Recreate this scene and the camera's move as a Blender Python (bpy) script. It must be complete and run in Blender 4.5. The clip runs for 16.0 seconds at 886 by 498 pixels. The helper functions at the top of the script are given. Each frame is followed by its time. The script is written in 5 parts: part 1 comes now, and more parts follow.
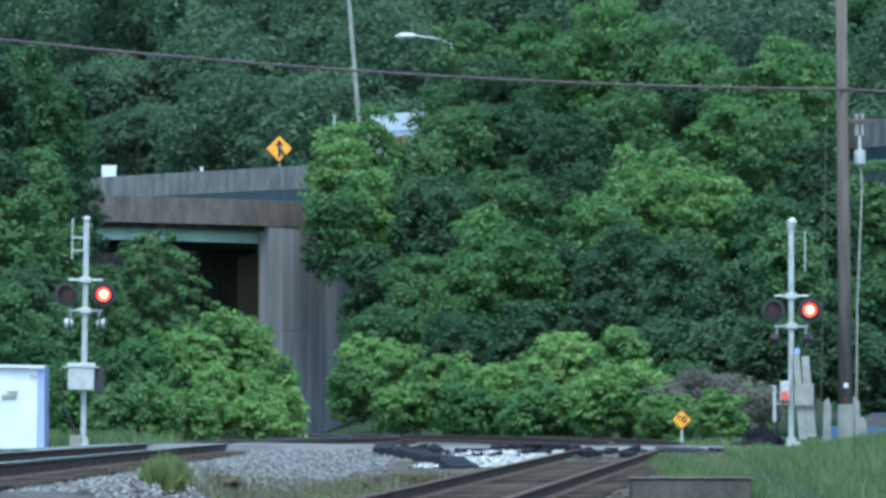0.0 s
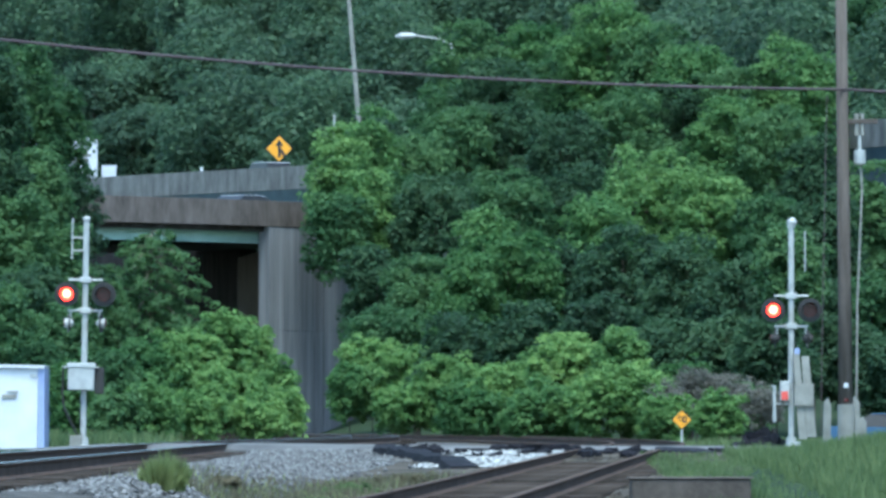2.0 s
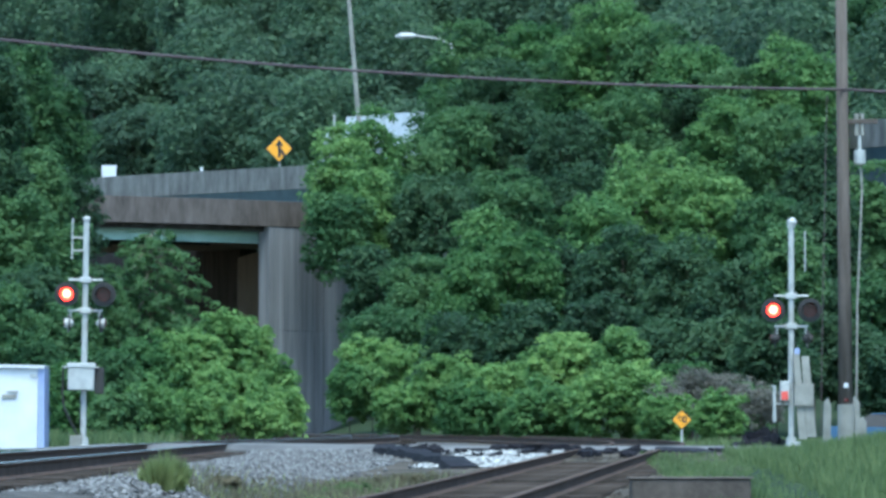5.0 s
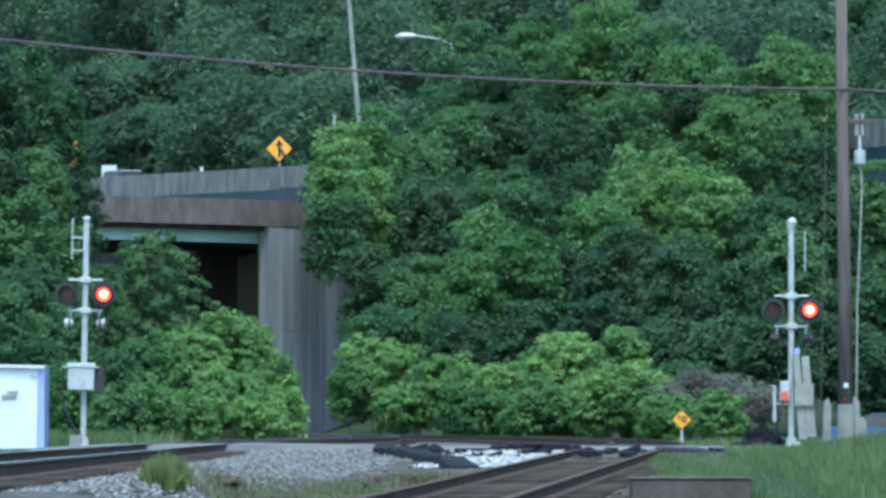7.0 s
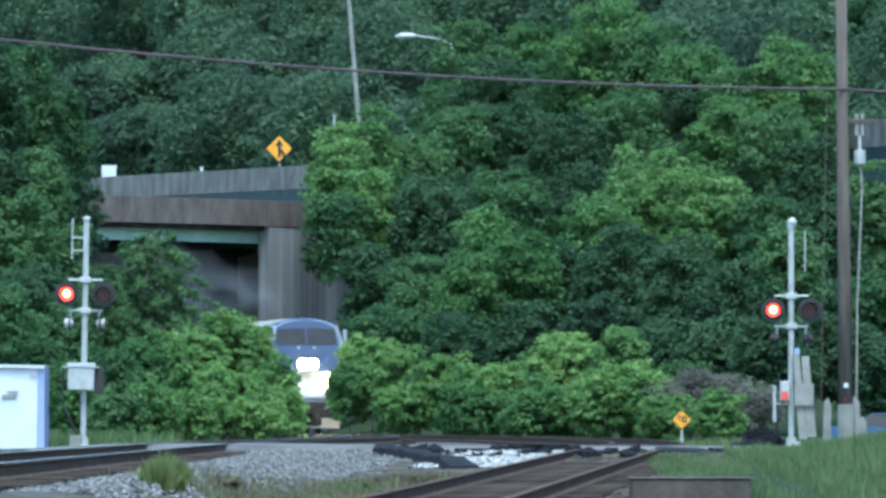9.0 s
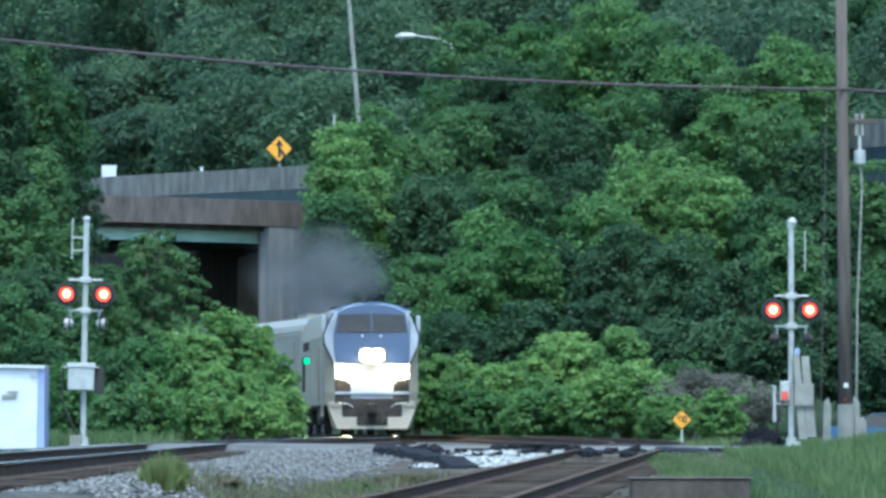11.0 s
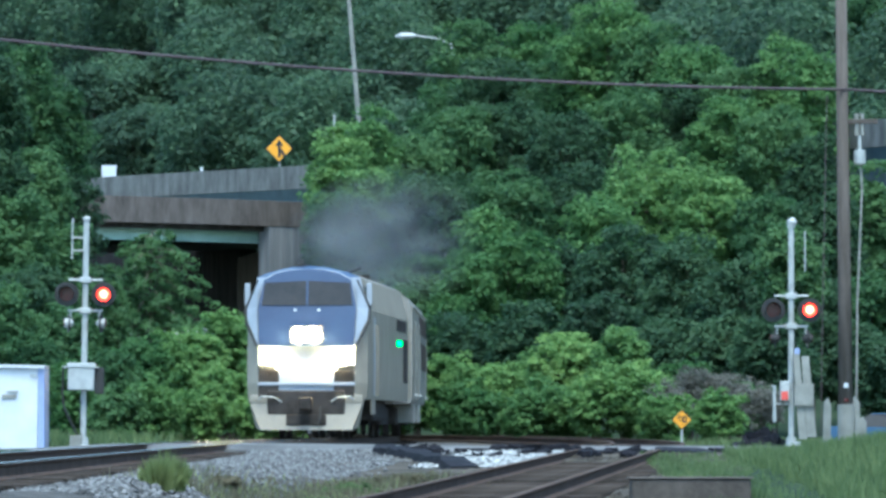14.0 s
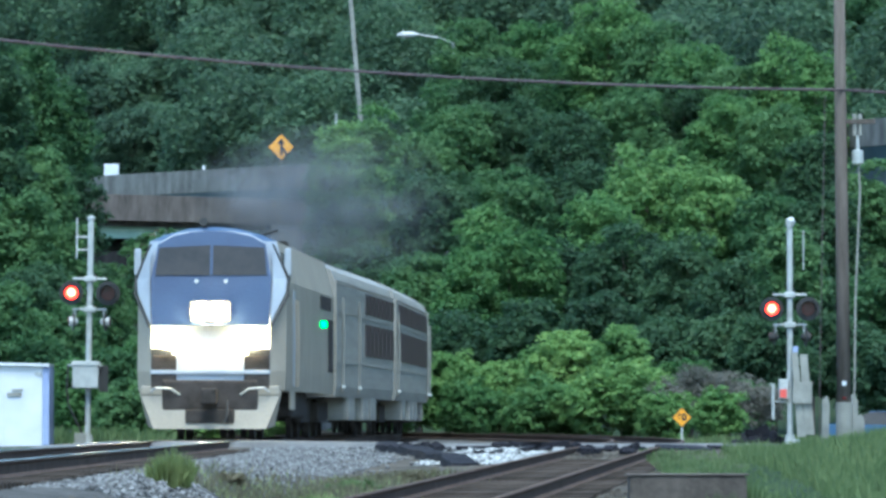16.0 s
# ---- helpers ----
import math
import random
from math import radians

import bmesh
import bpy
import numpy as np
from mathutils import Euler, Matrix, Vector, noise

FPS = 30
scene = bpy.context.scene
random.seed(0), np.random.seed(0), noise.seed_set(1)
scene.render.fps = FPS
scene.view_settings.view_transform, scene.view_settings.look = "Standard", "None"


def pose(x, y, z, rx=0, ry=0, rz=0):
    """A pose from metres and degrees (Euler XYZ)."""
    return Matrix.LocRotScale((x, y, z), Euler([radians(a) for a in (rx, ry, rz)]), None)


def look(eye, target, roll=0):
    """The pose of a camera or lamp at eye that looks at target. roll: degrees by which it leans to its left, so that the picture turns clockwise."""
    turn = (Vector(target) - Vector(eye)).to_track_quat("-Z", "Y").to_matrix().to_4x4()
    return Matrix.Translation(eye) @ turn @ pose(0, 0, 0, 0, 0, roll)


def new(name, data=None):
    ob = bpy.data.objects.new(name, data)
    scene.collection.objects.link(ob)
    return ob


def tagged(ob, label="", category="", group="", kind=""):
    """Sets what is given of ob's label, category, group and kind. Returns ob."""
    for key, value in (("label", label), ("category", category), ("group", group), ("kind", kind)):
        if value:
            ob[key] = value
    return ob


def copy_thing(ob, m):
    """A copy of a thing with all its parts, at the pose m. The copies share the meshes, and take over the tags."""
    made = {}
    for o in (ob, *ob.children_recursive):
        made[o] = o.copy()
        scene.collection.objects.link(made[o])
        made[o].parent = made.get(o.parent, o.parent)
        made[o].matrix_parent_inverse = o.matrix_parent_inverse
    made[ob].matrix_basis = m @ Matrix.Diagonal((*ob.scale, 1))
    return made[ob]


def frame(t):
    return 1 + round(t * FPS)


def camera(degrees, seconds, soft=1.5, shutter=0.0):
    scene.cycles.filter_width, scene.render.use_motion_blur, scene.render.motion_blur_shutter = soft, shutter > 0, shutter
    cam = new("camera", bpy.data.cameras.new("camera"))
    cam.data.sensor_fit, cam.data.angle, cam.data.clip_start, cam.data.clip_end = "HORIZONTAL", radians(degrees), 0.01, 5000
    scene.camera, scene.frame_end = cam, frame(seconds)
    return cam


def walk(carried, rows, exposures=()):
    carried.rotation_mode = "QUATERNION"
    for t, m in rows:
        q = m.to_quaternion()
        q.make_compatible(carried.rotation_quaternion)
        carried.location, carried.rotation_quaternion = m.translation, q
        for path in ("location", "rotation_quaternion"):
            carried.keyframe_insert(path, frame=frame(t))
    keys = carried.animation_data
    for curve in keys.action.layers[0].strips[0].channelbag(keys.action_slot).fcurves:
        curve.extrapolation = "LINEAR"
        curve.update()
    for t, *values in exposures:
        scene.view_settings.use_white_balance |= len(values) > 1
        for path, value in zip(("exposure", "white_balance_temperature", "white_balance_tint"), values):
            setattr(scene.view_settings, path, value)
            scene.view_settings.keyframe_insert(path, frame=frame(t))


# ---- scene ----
import itertools

# ---- the camera: on a tripod beside the line, nudged and eased back in the last second ----
F = 13000.0
cam = camera(2 * math.degrees(math.atan(784 / F)), 16.0, soft=3.1)
EYE = (0.0, 0.0, 0.355)
UP = 1.37


def view(back=0.0, up=0.0, right=0.0):
    return look((EYE[0], EYE[1] - back, EYE[2]),
                (math.tan(radians(right)) * 100, 100 - back, EYE[2] + 100 * math.tan(radians(UP + up))))


walk(cam, [(0.0, view()), (14.7, view()), (15.0, view(0, 0.009)), (15.5, view(0, -0.017)), (15.8, view(0.2, -0.017)), (16.0, view(1.3, -0.018, -0.011))],
     exposures=[(0.0, 1.6, 5650, -5), (16.0, 1.6, 5650, -5)])

# ---- light: soft evening sky, weak wide sun ----
world = bpy.data.worlds.new("sky")
scene.world = world
world.use_nodes = True
wn = world.node_tree
sky = wn.nodes.new("ShaderNodeTexSky")
sky.sky_type, sky.sun_disc = "NISHITA", False
sky.sun_elevation, sky.sun_rotation = radians(65), radians(172)
wn.links.new(sky.outputs[0], wn.nodes["Background"].inputs[0])
wn.nodes["Background"].inputs[1].default_value = 0.15
sun = new("sun", bpy.data.lights.new("sun", "SUN"))
sun.data.energy, sun.data.angle, sun.data.color = 1.8, radians(26), (1.0, 0.97, 0.92)
sun.matrix_world = look((6, -46, 100), (0, 0, 0))


# ---- materials ----
def material(name, dark, light, rough=0.7, scale=3.0, fine=40.0, metal=0.0, bump=0.3, spec=0.4, per="", stretch=(1, 1, 1), shift=0.5):
    """Two tones mixed by noise at two scales, with fine relief; per: 'piece' or 'island' adds a tone shift for each piece."""
    m = bpy.data.materials.new(name)
    m.use_nodes = True
    t = m.node_tree
    b = t.nodes["Principled BSDF"]
    co = t.nodes.new("ShaderNodeTexCoord")
    mp = t.nodes.new("ShaderNodeMapping")
    mp.inputs["Scale"].default_value = stretch
    t.links.new(co.outputs["Object"], mp.inputs[0])
    n1, n2 = t.nodes.new("ShaderNodeTexNoise"), t.nodes.new("ShaderNodeTexNoise")
    for n, s in ((n1, scale), (n2, fine)):
        n.inputs["Scale"].default_value, n.inputs["Detail"].default_value = s, 6
        t.links.new(mp.outputs[0], n.inputs["Vector"])
    add = t.nodes.new("ShaderNodeMath")
    add.operation = "MULTIPLY_ADD"
    add.inputs[1].default_value = 0.45
    t.links.new(n2.outputs[0], add.inputs[0])
    t.links.new(n1.outputs[0], add.inputs[2])
    last = add.outputs[0]
    if per:
        r = t.nodes.new("ShaderNodeObjectInfo" if per == "piece" else "ShaderNodeNewGeometry")
        a2 = t.nodes.new("ShaderNodeMath")
        a2.operation = "MULTIPLY_ADD"
        a2.inputs[1].default_value = shift
        t.links.new(r.outputs["Random" if per == "piece" else "Random Per Island"], a2.inputs[0])
        sub = t.nodes.new("ShaderNodeMath")
        sub.operation = "SUBTRACT"
        sub.inputs[1].default_value = shift / 2
        t.links.new(last, a2.inputs[2])
        t.links.new(a2.outputs[0], sub.inputs[0])
        last = sub.outputs[0]
    mr = t.nodes.new("ShaderNodeMapRange")
    mr.inputs["From Min"].default_value, mr.inputs["From Max"].default_value = 0.45, 1.0
    t.links.new(last, mr.inputs[0])
    mix = t.nodes.new("ShaderNodeMix")
    mix.data_type = "RGBA"
    mix.inputs[6].default_value, mix.inputs[7].default_value = (*dark, 1), (*light, 1)
    t.links.new(mr.outputs[0], mix.inputs[0])
    t.links.new(mix.outputs[2], b.inputs["Base Color"])
    b.inputs["Roughness"].default_value, b.inputs["Metallic"].default_value = rough, metal
    b.inputs["Specular IOR Level"].default_value = spec if rough < 0.75 else 0.1
    if bump:
        bu = t.nodes.new("ShaderNodeBump")
        bu.inputs["Strength"].default_value, bu.inputs["Distance"].default_value = bump, 0.02
        t.links.new(n2.outputs[0], bu.inputs["Height"])
        t.links.new(bu.outputs[0], b.inputs["Normal"])
    return m


def leaf_material(name, dark, light, through_=0.45, patch=0.55):
    """Leaves: tone by leaf and by clump, some light passing through."""
    m = material(name, dark, light, rough=0.6, scale=patch, fine=3.0, bump=0, spec=0.2, per="island", shift=0.3)
    t = m.node_tree
    b, out = t.nodes["Principled BSDF"], t.nodes["Material Output"]
    tr, mx = t.nodes.new("ShaderNodeBsdfTranslucent"), t.nodes.new("ShaderNodeMixShader")
    hs, oi = t.nodes.new("ShaderNodeHueSaturation"), t.nodes.new("ShaderNodeObjectInfo")
    rv, rh = t.nodes.new("ShaderNodeMapRange"), t.nodes.new("ShaderNodeMapRange")
    rv.inputs["To Min"].default_value, rv.inputs["To Max"].default_value = 0.78, 1.25
    rh.inputs["To Min"].default_value, rh.inputs["To Max"].default_value = 0.52, 0.497
    for r in (rv, rh):
        t.links.new(oi.outputs["Random"], r.inputs[0])
    t.links.new(rv.outputs[0], hs.inputs["Value"])
    t.links.new(rh.outputs[0], hs.inputs["Hue"])
    t.links.new(b.inputs["Base Color"].links[0].from_socket, hs.inputs["Color"])
    t.links.new(hs.outputs[0], b.inputs["Base Color"])
    t.links.new(hs.outputs[0], tr.inputs[0])
    mx.inputs[0].default_value = through_
    t.links.new(b.outputs[0], mx.inputs[1])
    t.links.new(tr.outputs[0], mx.inputs[2])
    t.links.new(mx.outputs[0], out.inputs[0])
    return m


def glow(name, colour, strength):
    m = bpy.data.materials.new(name)
    m.use_nodes = True
    b = m.node_tree.nodes["Principled BSDF"]
    b.inputs["Base Color"].default_value = (*colour, 1)
    b.inputs["Emission Color"].default_value, b.inputs["Emission Strength"].default_value = (*colour, 1), strength
    return m


SOIL = material("soil", (0.012, 0.026, 0.012), (0.035, 0.05, 0.025), 0.95, 0.35, 9)
DIRT = material("gravelly dirt", (0.028, 0.025, 0.021), (0.1, 0.087, 0.07), 0.95, 0.8, 25)
BALLAST = material("ballast bed", (0.03, 0.029, 0.027), (0.1, 0.097, 0.092), 0.95, 2, 18, bump=0.8)
EARTH = material("bare reddish earth cut", (0.06, 0.045, 0.042), (0.15, 0.11, 0.1), 0.95, 0.15, 1.5)
STONE = material("ballast stone", (0.03, 0.03, 0.031), (0.23, 0.23, 0.23), 0.9, 6, 60, per="island")
CLEAN_STONE = material("clean ballast stone", (0.05, 0.052, 0.056), (0.5, 0.51, 0.5), 0.9, 6, 60, per="island")
ASPHALT = material("asphalt", (0.07, 0.07, 0.07), (0.16, 0.16, 0.16), 0.9, 0.7, 50)
BROKEN = material("broken asphalt", (0.006, 0.006, 0.009), (0.025, 0.025, 0.03), 0.85, 3, 40, bump=0.8)
RUST = material("rusty rail", (0.04, 0.028, 0.022), (0.105, 0.072, 0.057), 0.8, 3, 60)
SHINY = material("worn rail head", (0.07, 0.058, 0.048), (0.14, 0.118, 0.1), 0.27, 4, 60, metal=0.75, bump=0.05)
TIE = material("weathered tie", (0.02, 0.016, 0.013), (0.065, 0.052, 0.043), 0.9, 3, 30, per="piece")
CONCRETE = material("weathered concrete", (0.085, 0.082, 0.077), (0.22, 0.215, 0.203), 0.9, 0.8, 4, stretch=(2.0, 2.0, 0.7))
OLD_CONCRETE = material("old dark concrete", (0.03, 0.026, 0.023), (0.1, 0.086, 0.076), 0.95, 1.6, 14, bump=0.7)
# Dark version of the girder paint, with the underdeck shade in its tones.
SHADE_STEEL = material("shade-dark girder steel", (0.012, 0.015, 0.014), (0.04, 0.05, 0.045), 0.8, 1.2, 14)
WALL = material("board-marked concrete", (0.075, 0.078, 0.084), (0.24, 0.245, 0.255), 0.9, 0.45, 5, stretch=(5, 5, 0.12))
STAINED = material("stained concrete", (0.055, 0.046, 0.042), (0.15, 0.13, 0.118), 0.9, 0.8, 4, stretch=(2.0, 2.0, 0.6))
GREEN_STEEL = material("green girder paint", (0.27, 0.37, 0.31), (0.42, 0.54, 0.46), 0.55, 1.2, 14)
# Underpass shade put into the colour: near-black concrete for the inner wall.
SHADE_CONCRETE = material("shade-dark concrete", (0.012, 0.011, 0.011), (0.045, 0.04, 0.038), 0.95, 0.8, 7, stretch=(4, 4, 0.35))
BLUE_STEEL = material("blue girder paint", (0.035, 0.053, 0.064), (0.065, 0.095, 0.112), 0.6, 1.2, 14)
GALV = material("galvanised steel", (0.27, 0.285, 0.28), (0.45, 0.465, 0.46), 0.55, 5, 60, metal=0.25)
BLACK = material("black paint", (0.012, 0.012, 0.013), (0.03, 0.03, 0.03), 0.6, 4, 50)
GREY_BOARD = material("grey painted plate", (0.15, 0.15, 0.135), (0.27, 0.27, 0.245), 0.7, 3, 40)
WHITE = material("white paint", (0.44, 0.47, 0.51), (0.6, 0.62, 0.65), 0.5, 1.5, 30)
BLUE_EDGE = material("blue-grey paint and side shade", (0.2, 0.25, 0.42), (0.3, 0.36, 0.55), 0.5, 2, 30)
YELLOW = material("yellow sign sheeting", (0.62, 0.26, 0.01), (0.72, 0.33, 0.02), 0.45, 4, 40, bump=0)
WOOD = material("weathered pole wood", (0.05, 0.042, 0.036), (0.13, 0.112, 0.1), 0.9, 2, 30, stretch=(4, 4, 0.3))
BARK = material("bark", (0.05, 0.042, 0.035), (0.14, 0.12, 0.1), 0.95, 3, 20, stretch=(3, 3, 0.6))
CABLE = material("cable sheath", (0.05, 0.035, 0.04), (0.1, 0.075, 0.08), 0.6, 2, 20)
RED_LENS = material("dark red lens", (0.05, 0.006, 0.006), (0.1, 0.012, 0.012), 0.25, 10, 40)
RED_GLOW = glow("lit red lamp", (1.0, 0.035, 0.02), 2.6)
RED_CORE = glow("lamp filament glow", (1.0, 0.3, 0.14), 4.0)
HEAD_GLOW = glow("lit headlight", (1.0, 0.72, 0.38), 105.0)
GREEN_GLOW = glow("lit green indicator", (0.0, 0.9, 0.1), 2.4)
LOCO_GREY = material("loco silver grey", (0.205, 0.182, 0.145), (0.315, 0.28, 0.228), 0.5, 0.8, 20, metal=0.1)
LOCO_LIGHT = material("loco light grey", (0.24, 0.26, 0.3), (0.33, 0.36, 0.4), 0.4, 0.8, 20)
LOCO_BLUE = material("loco blue", (0.014, 0.031, 0.08), (0.026, 0.053, 0.115), 0.4, 0.8, 20)
STEEL_CAR = material("stainless car side", (0.19, 0.18, 0.16), (0.3, 0.285, 0.25), 0.5, 0.7, 20, metal=0.1, stretch=(1, 0.3, 8))
UNDER = material("underframe grime", (0.02, 0.018, 0.016), (0.07, 0.06, 0.055), 0.9, 3, 30)
COACH_GLASS = material("tinted coach glass", (0.042, 0.03, 0.03), (0.07, 0.05, 0.048), 0.5, 2, 10, bump=0, spec=0.12)
DARK_GLASS = material("dark glass", (0.012, 0.014, 0.017), (0.03, 0.03, 0.032), 0.35, 2, 10, bump=0, spec=0.25)
ORANGE = material("orange paint", (0.68, 0.28, 0.04), (0.78, 0.36, 0.07), 0.5, 2, 20)
BROWN = material("brown paint", (0.1, 0.035, 0.015), (0.16, 0.06, 0.03), 0.5, 2, 20)
RED_MARK = material("red mark", (0.5, 0.06, 0.05), (0.6, 0.1, 0.08), 0.5, 2, 20)
TYRE = material("tyre rubber", (0.012, 0.012, 0.012), (0.03, 0.03, 0.03), 0.9, 5, 40)
CAR_DARK = material("dark blue car paint", (0.05, 0.062, 0.1), (0.08, 0.095, 0.14), 0.3, 1, 10, bump=0)
CAR_SILVER = material("silver car paint", (0.4, 0.42, 0.45), (0.5, 0.53, 0.56), 0.3, 1, 10, bump=0)
CAR_BLUE = material("blue car paint", (0.03, 0.08, 0.16), (0.05, 0.11, 0.2), 0.3, 1, 10, bump=0)
LEAF_FRESH = leaf_material("fresh green leaves", (0.06, 0.135, 0.046), (0.155, 0.26, 0.086), 0.5)
LEAF_MID = leaf_material("mid green leaves", (0.04, 0.092, 0.039), (0.107, 0.19, 0.072), 0.5)
LEAF_BRIGHT = leaf_material("bright green leaves", (0.09, 0.18, 0.055), (0.225, 0.345, 0.112), 0.5, patch=0.9)
# Dark foliage; on the slope it also stands for shade between crowns.
LEAF_DARK = leaf_material("dark and shade-toned leaves", (0.028, 0.063, 0.033), (0.068, 0.122, 0.056), 0.5)
# The bluish tint puts some distance haze into the leaf colour.
LEAF_FAR = leaf_material("haze-tinted far hill leaves", (0.034, 0.066, 0.042), (0.1, 0.165, 0.088), 0.5, patch=0.09)
GRASS = leaf_material("grass blades", (0.06, 0.1, 0.036), (0.18, 0.225, 0.095), patch=0.8)
DRY = leaf_material("dry weeds", (0.09, 0.08, 0.05), (0.2, 0.175, 0.115))
TWIG = leaf_material("bare grey twigs", (0.1, 0.1, 0.085), (0.24, 0.23, 0.2))
TUFT = leaf_material("yellow-green grass", (0.16, 0.2, 0.07), (0.33, 0.36, 0.15))


def smoke_material():
    """Thin grey haze, densest along the middle of each billow and thinning out towards its edge."""
    m = material("exhaust haze", (0.095, 0.106, 0.122), (0.14, 0.153, 0.172), 1.0, 0.5, 2.0, bump=0)
    t = m.node_tree

    def calc(op, a, b):
        n = t.nodes.new("ShaderNodeMath")
        n.operation = op
        for i, v in enumerate((a, b)):
            if isinstance(v, (int, float)):
                n.inputs[i].default_value = v
            else:
                t.links.new(v, n.inputs[i])
        return n.outputs[0]
    co, sp = t.nodes.new("ShaderNodeTexCoord"), t.nodes.new("ShaderNodeSeparateXYZ")
    t.links.new(co.outputs["Generated"], sp.inputs[0])
    dx, dz = calc("SUBTRACT", sp.outputs[0], 0.5), calc("SUBTRACT", sp.outputs[2], 0.5)
    rr = calc("MULTIPLY", calc("ADD", calc("MULTIPLY", dx, dx), calc("MULTIPLY", dz, dz)), 4.4)
    core = calc("POWER", calc("MAXIMUM", calc("SUBTRACT", 1.0, rr), 0.0), 1.4)
    n = t.nodes.new("ShaderNodeTexNoise")
    n.inputs["Scale"].default_value, n.inputs["Detail"].default_value = 0.5, 2
    billow = calc("ADD", calc("MULTIPLY", n.outputs[0], 0.44), 0.04)
    t.links.new(calc("MULTIPLY", core, billow), t.nodes["Principled BSDF"].inputs["Alpha"])
    return m


SMOKE = smoke_material()

# ---- mesh helpers ----


def mesh_ob(name, bm, mat, smooth=False):
    me = bpy.data.meshes.new(name)
    bm.normal_update()
    bm.to_mesh(me)
    bm.free()
    for m in (mat if isinstance(mat, (list, tuple)) else [mat]):
        me.materials.append(m)
    if smooth:
        me.shade_smooth()
    return new(name, me)


def part(name, bm, mat, parent, label="", smooth=False):
    ob = mesh_ob(name, bm, mat, smooth)
    ob.parent = parent
    return tagged(ob, label) if label else ob


def thing(name, label, category, group="", at=None, kind=""):
    ob = new(name)
    ob.empty_display_size = 0.2
    if at is not None:
        ob.matrix_basis = at
    return tagged(ob, label, category, group, kind)


def box(x0, y0, z0, x1, y1, z1, bevel=0.0, bm=None):
    b = bmesh.new()
    bmesh.ops.create_cube(b, size=1)
    for v in b.verts:
        v.co = Vector((x0 + (v.co.x + 0.5) * (x1 - x0), y0 + (v.co.y + 0.5) * (y1 - y0), z0 + (v.co.z + 0.5) * (z1 - z0)))
    if bevel:
        bmesh.ops.bevel(b, geom=b.edges[:], offset=bevel, segments=2, affect="EDGES", profile=0.6)
    return joined(bm, b)


def joined(bm, b):
    if bm is None:
        return b
    me = bpy.data.meshes.new("tmp")
    b.to_mesh(me)
    b.free()
    bm.from_mesh(me)
    bpy.data.meshes.remove(me)
    return bm


def rod(points, radii, n=8, bm=None):
    """A round tapered tube through points."""
    b = bm or bmesh.new()
    pts = [Vector(p) for p in points]
    if not isinstance(radii, (list, tuple)):
        radii = [radii] * len(pts)
    rings = []
    for i, p in enumerate(pts):
        d = (pts[min(i + 1, len(pts) - 1)] - pts[max(i - 1, 0)]).normalized()
        a = d.orthogonal().normalized()
        c = d.cross(a)
        rings.append([b.verts.new(p + radii[i] * (math.cos(k * math.tau / n) * a + math.sin(k * math.tau / n) * c)) for k in range(n)])
    for r0, r1 in zip(rings, rings[1:]):
        for k in range(n):
            b.faces.new((r0[k], r0[(k + 1) % n], r1[(k + 1) % n], r1[k]))
    b.faces.new(rings[0][::-1])
    b.faces.new(rings[-1])
    return b


def loft(sections, bm=None, cap=True):
    """Skin through equal-length rings of points."""
    b = bm or bmesh.new()
    rings = [[b.verts.new(p) for p in s] for s in sections]
    n = len(rings[0])
    for r0, r1 in zip(rings, rings[1:]):
        for k in range(n):
            b.faces.new((r0[k], r0[(k + 1) % n], r1[(k + 1) % n], r1[k]))
    if cap:
        b.faces.new(rings[0][::-1])
        b.faces.new(rings[-1])
    bmesh.ops.recalc_face_normals(b, faces=b.faces[:])
    return b


def slab(outline, y0, y1, bm=None):
    """An upright plate: an outline in x, z, thick from y0 to y1."""
    return loft([[(x, y0, z) for x, z in outline], [(x, y1, z) for x, z in outline]], bm)


def raw(name, verts, faces, mat):
    me = bpy.data.meshes.new(name)
    me.from_pydata(verts, [], faces)
    me.materials.append(mat)
    return me


# ---- plan: tracks, roads, ground ----
def smooth_line(ctrl, step=0.5):
    """Catmull-Rom through control points, resampled at even steps."""
    p = np.array(ctrl, float)
    p = np.vstack([2 * p[0] - p[1], p, 2 * p[-1] - p[-2]])
    out = []
    for i in range(1, len(p) - 2):
        for u in np.linspace(0, 1, 24, endpoint=False):
            out.append(0.5 * (2 * p[i] + (p[i + 1] - p[i - 1]) * u + (2 * p[i - 1] - 5 * p[i] + 4 * p[i + 1] - p[i + 2]) * u ** 2
                              + (3 * p[i] - p[i - 1] - 3 * p[i + 1] + p[i + 2]) * u ** 3))
    out = np.array(out + [p[-2]])
    d = np.r_[0, np.cumsum(np.linalg.norm(np.diff(out, axis=0), axis=1))]
    s = np.arange(0, d[-1], step)
    return s, np.column_stack([np.interp(s, d, out[:, k]) for k in range(p.shape[1])])


TRACK_A = smooth_line([(-4.9, -60, 0), (-4.9, 40, 0), (-4.9, 100, 0), (-4.88, 136, 0), (-4.66, 152, 0), (-3.74, 178, 0), (-2.81, 198, 0), (-2.2, 216, 0),
                       (-2.23, 234, 0), (-3.25, 256, 0), (-5.5, 277, 0), (-9.6, 298, 0), (-15.2, 318, 0), (-23, 340, 0), (-59, 405, 0), (-110, 462, 0), (-300, 590, 0)])
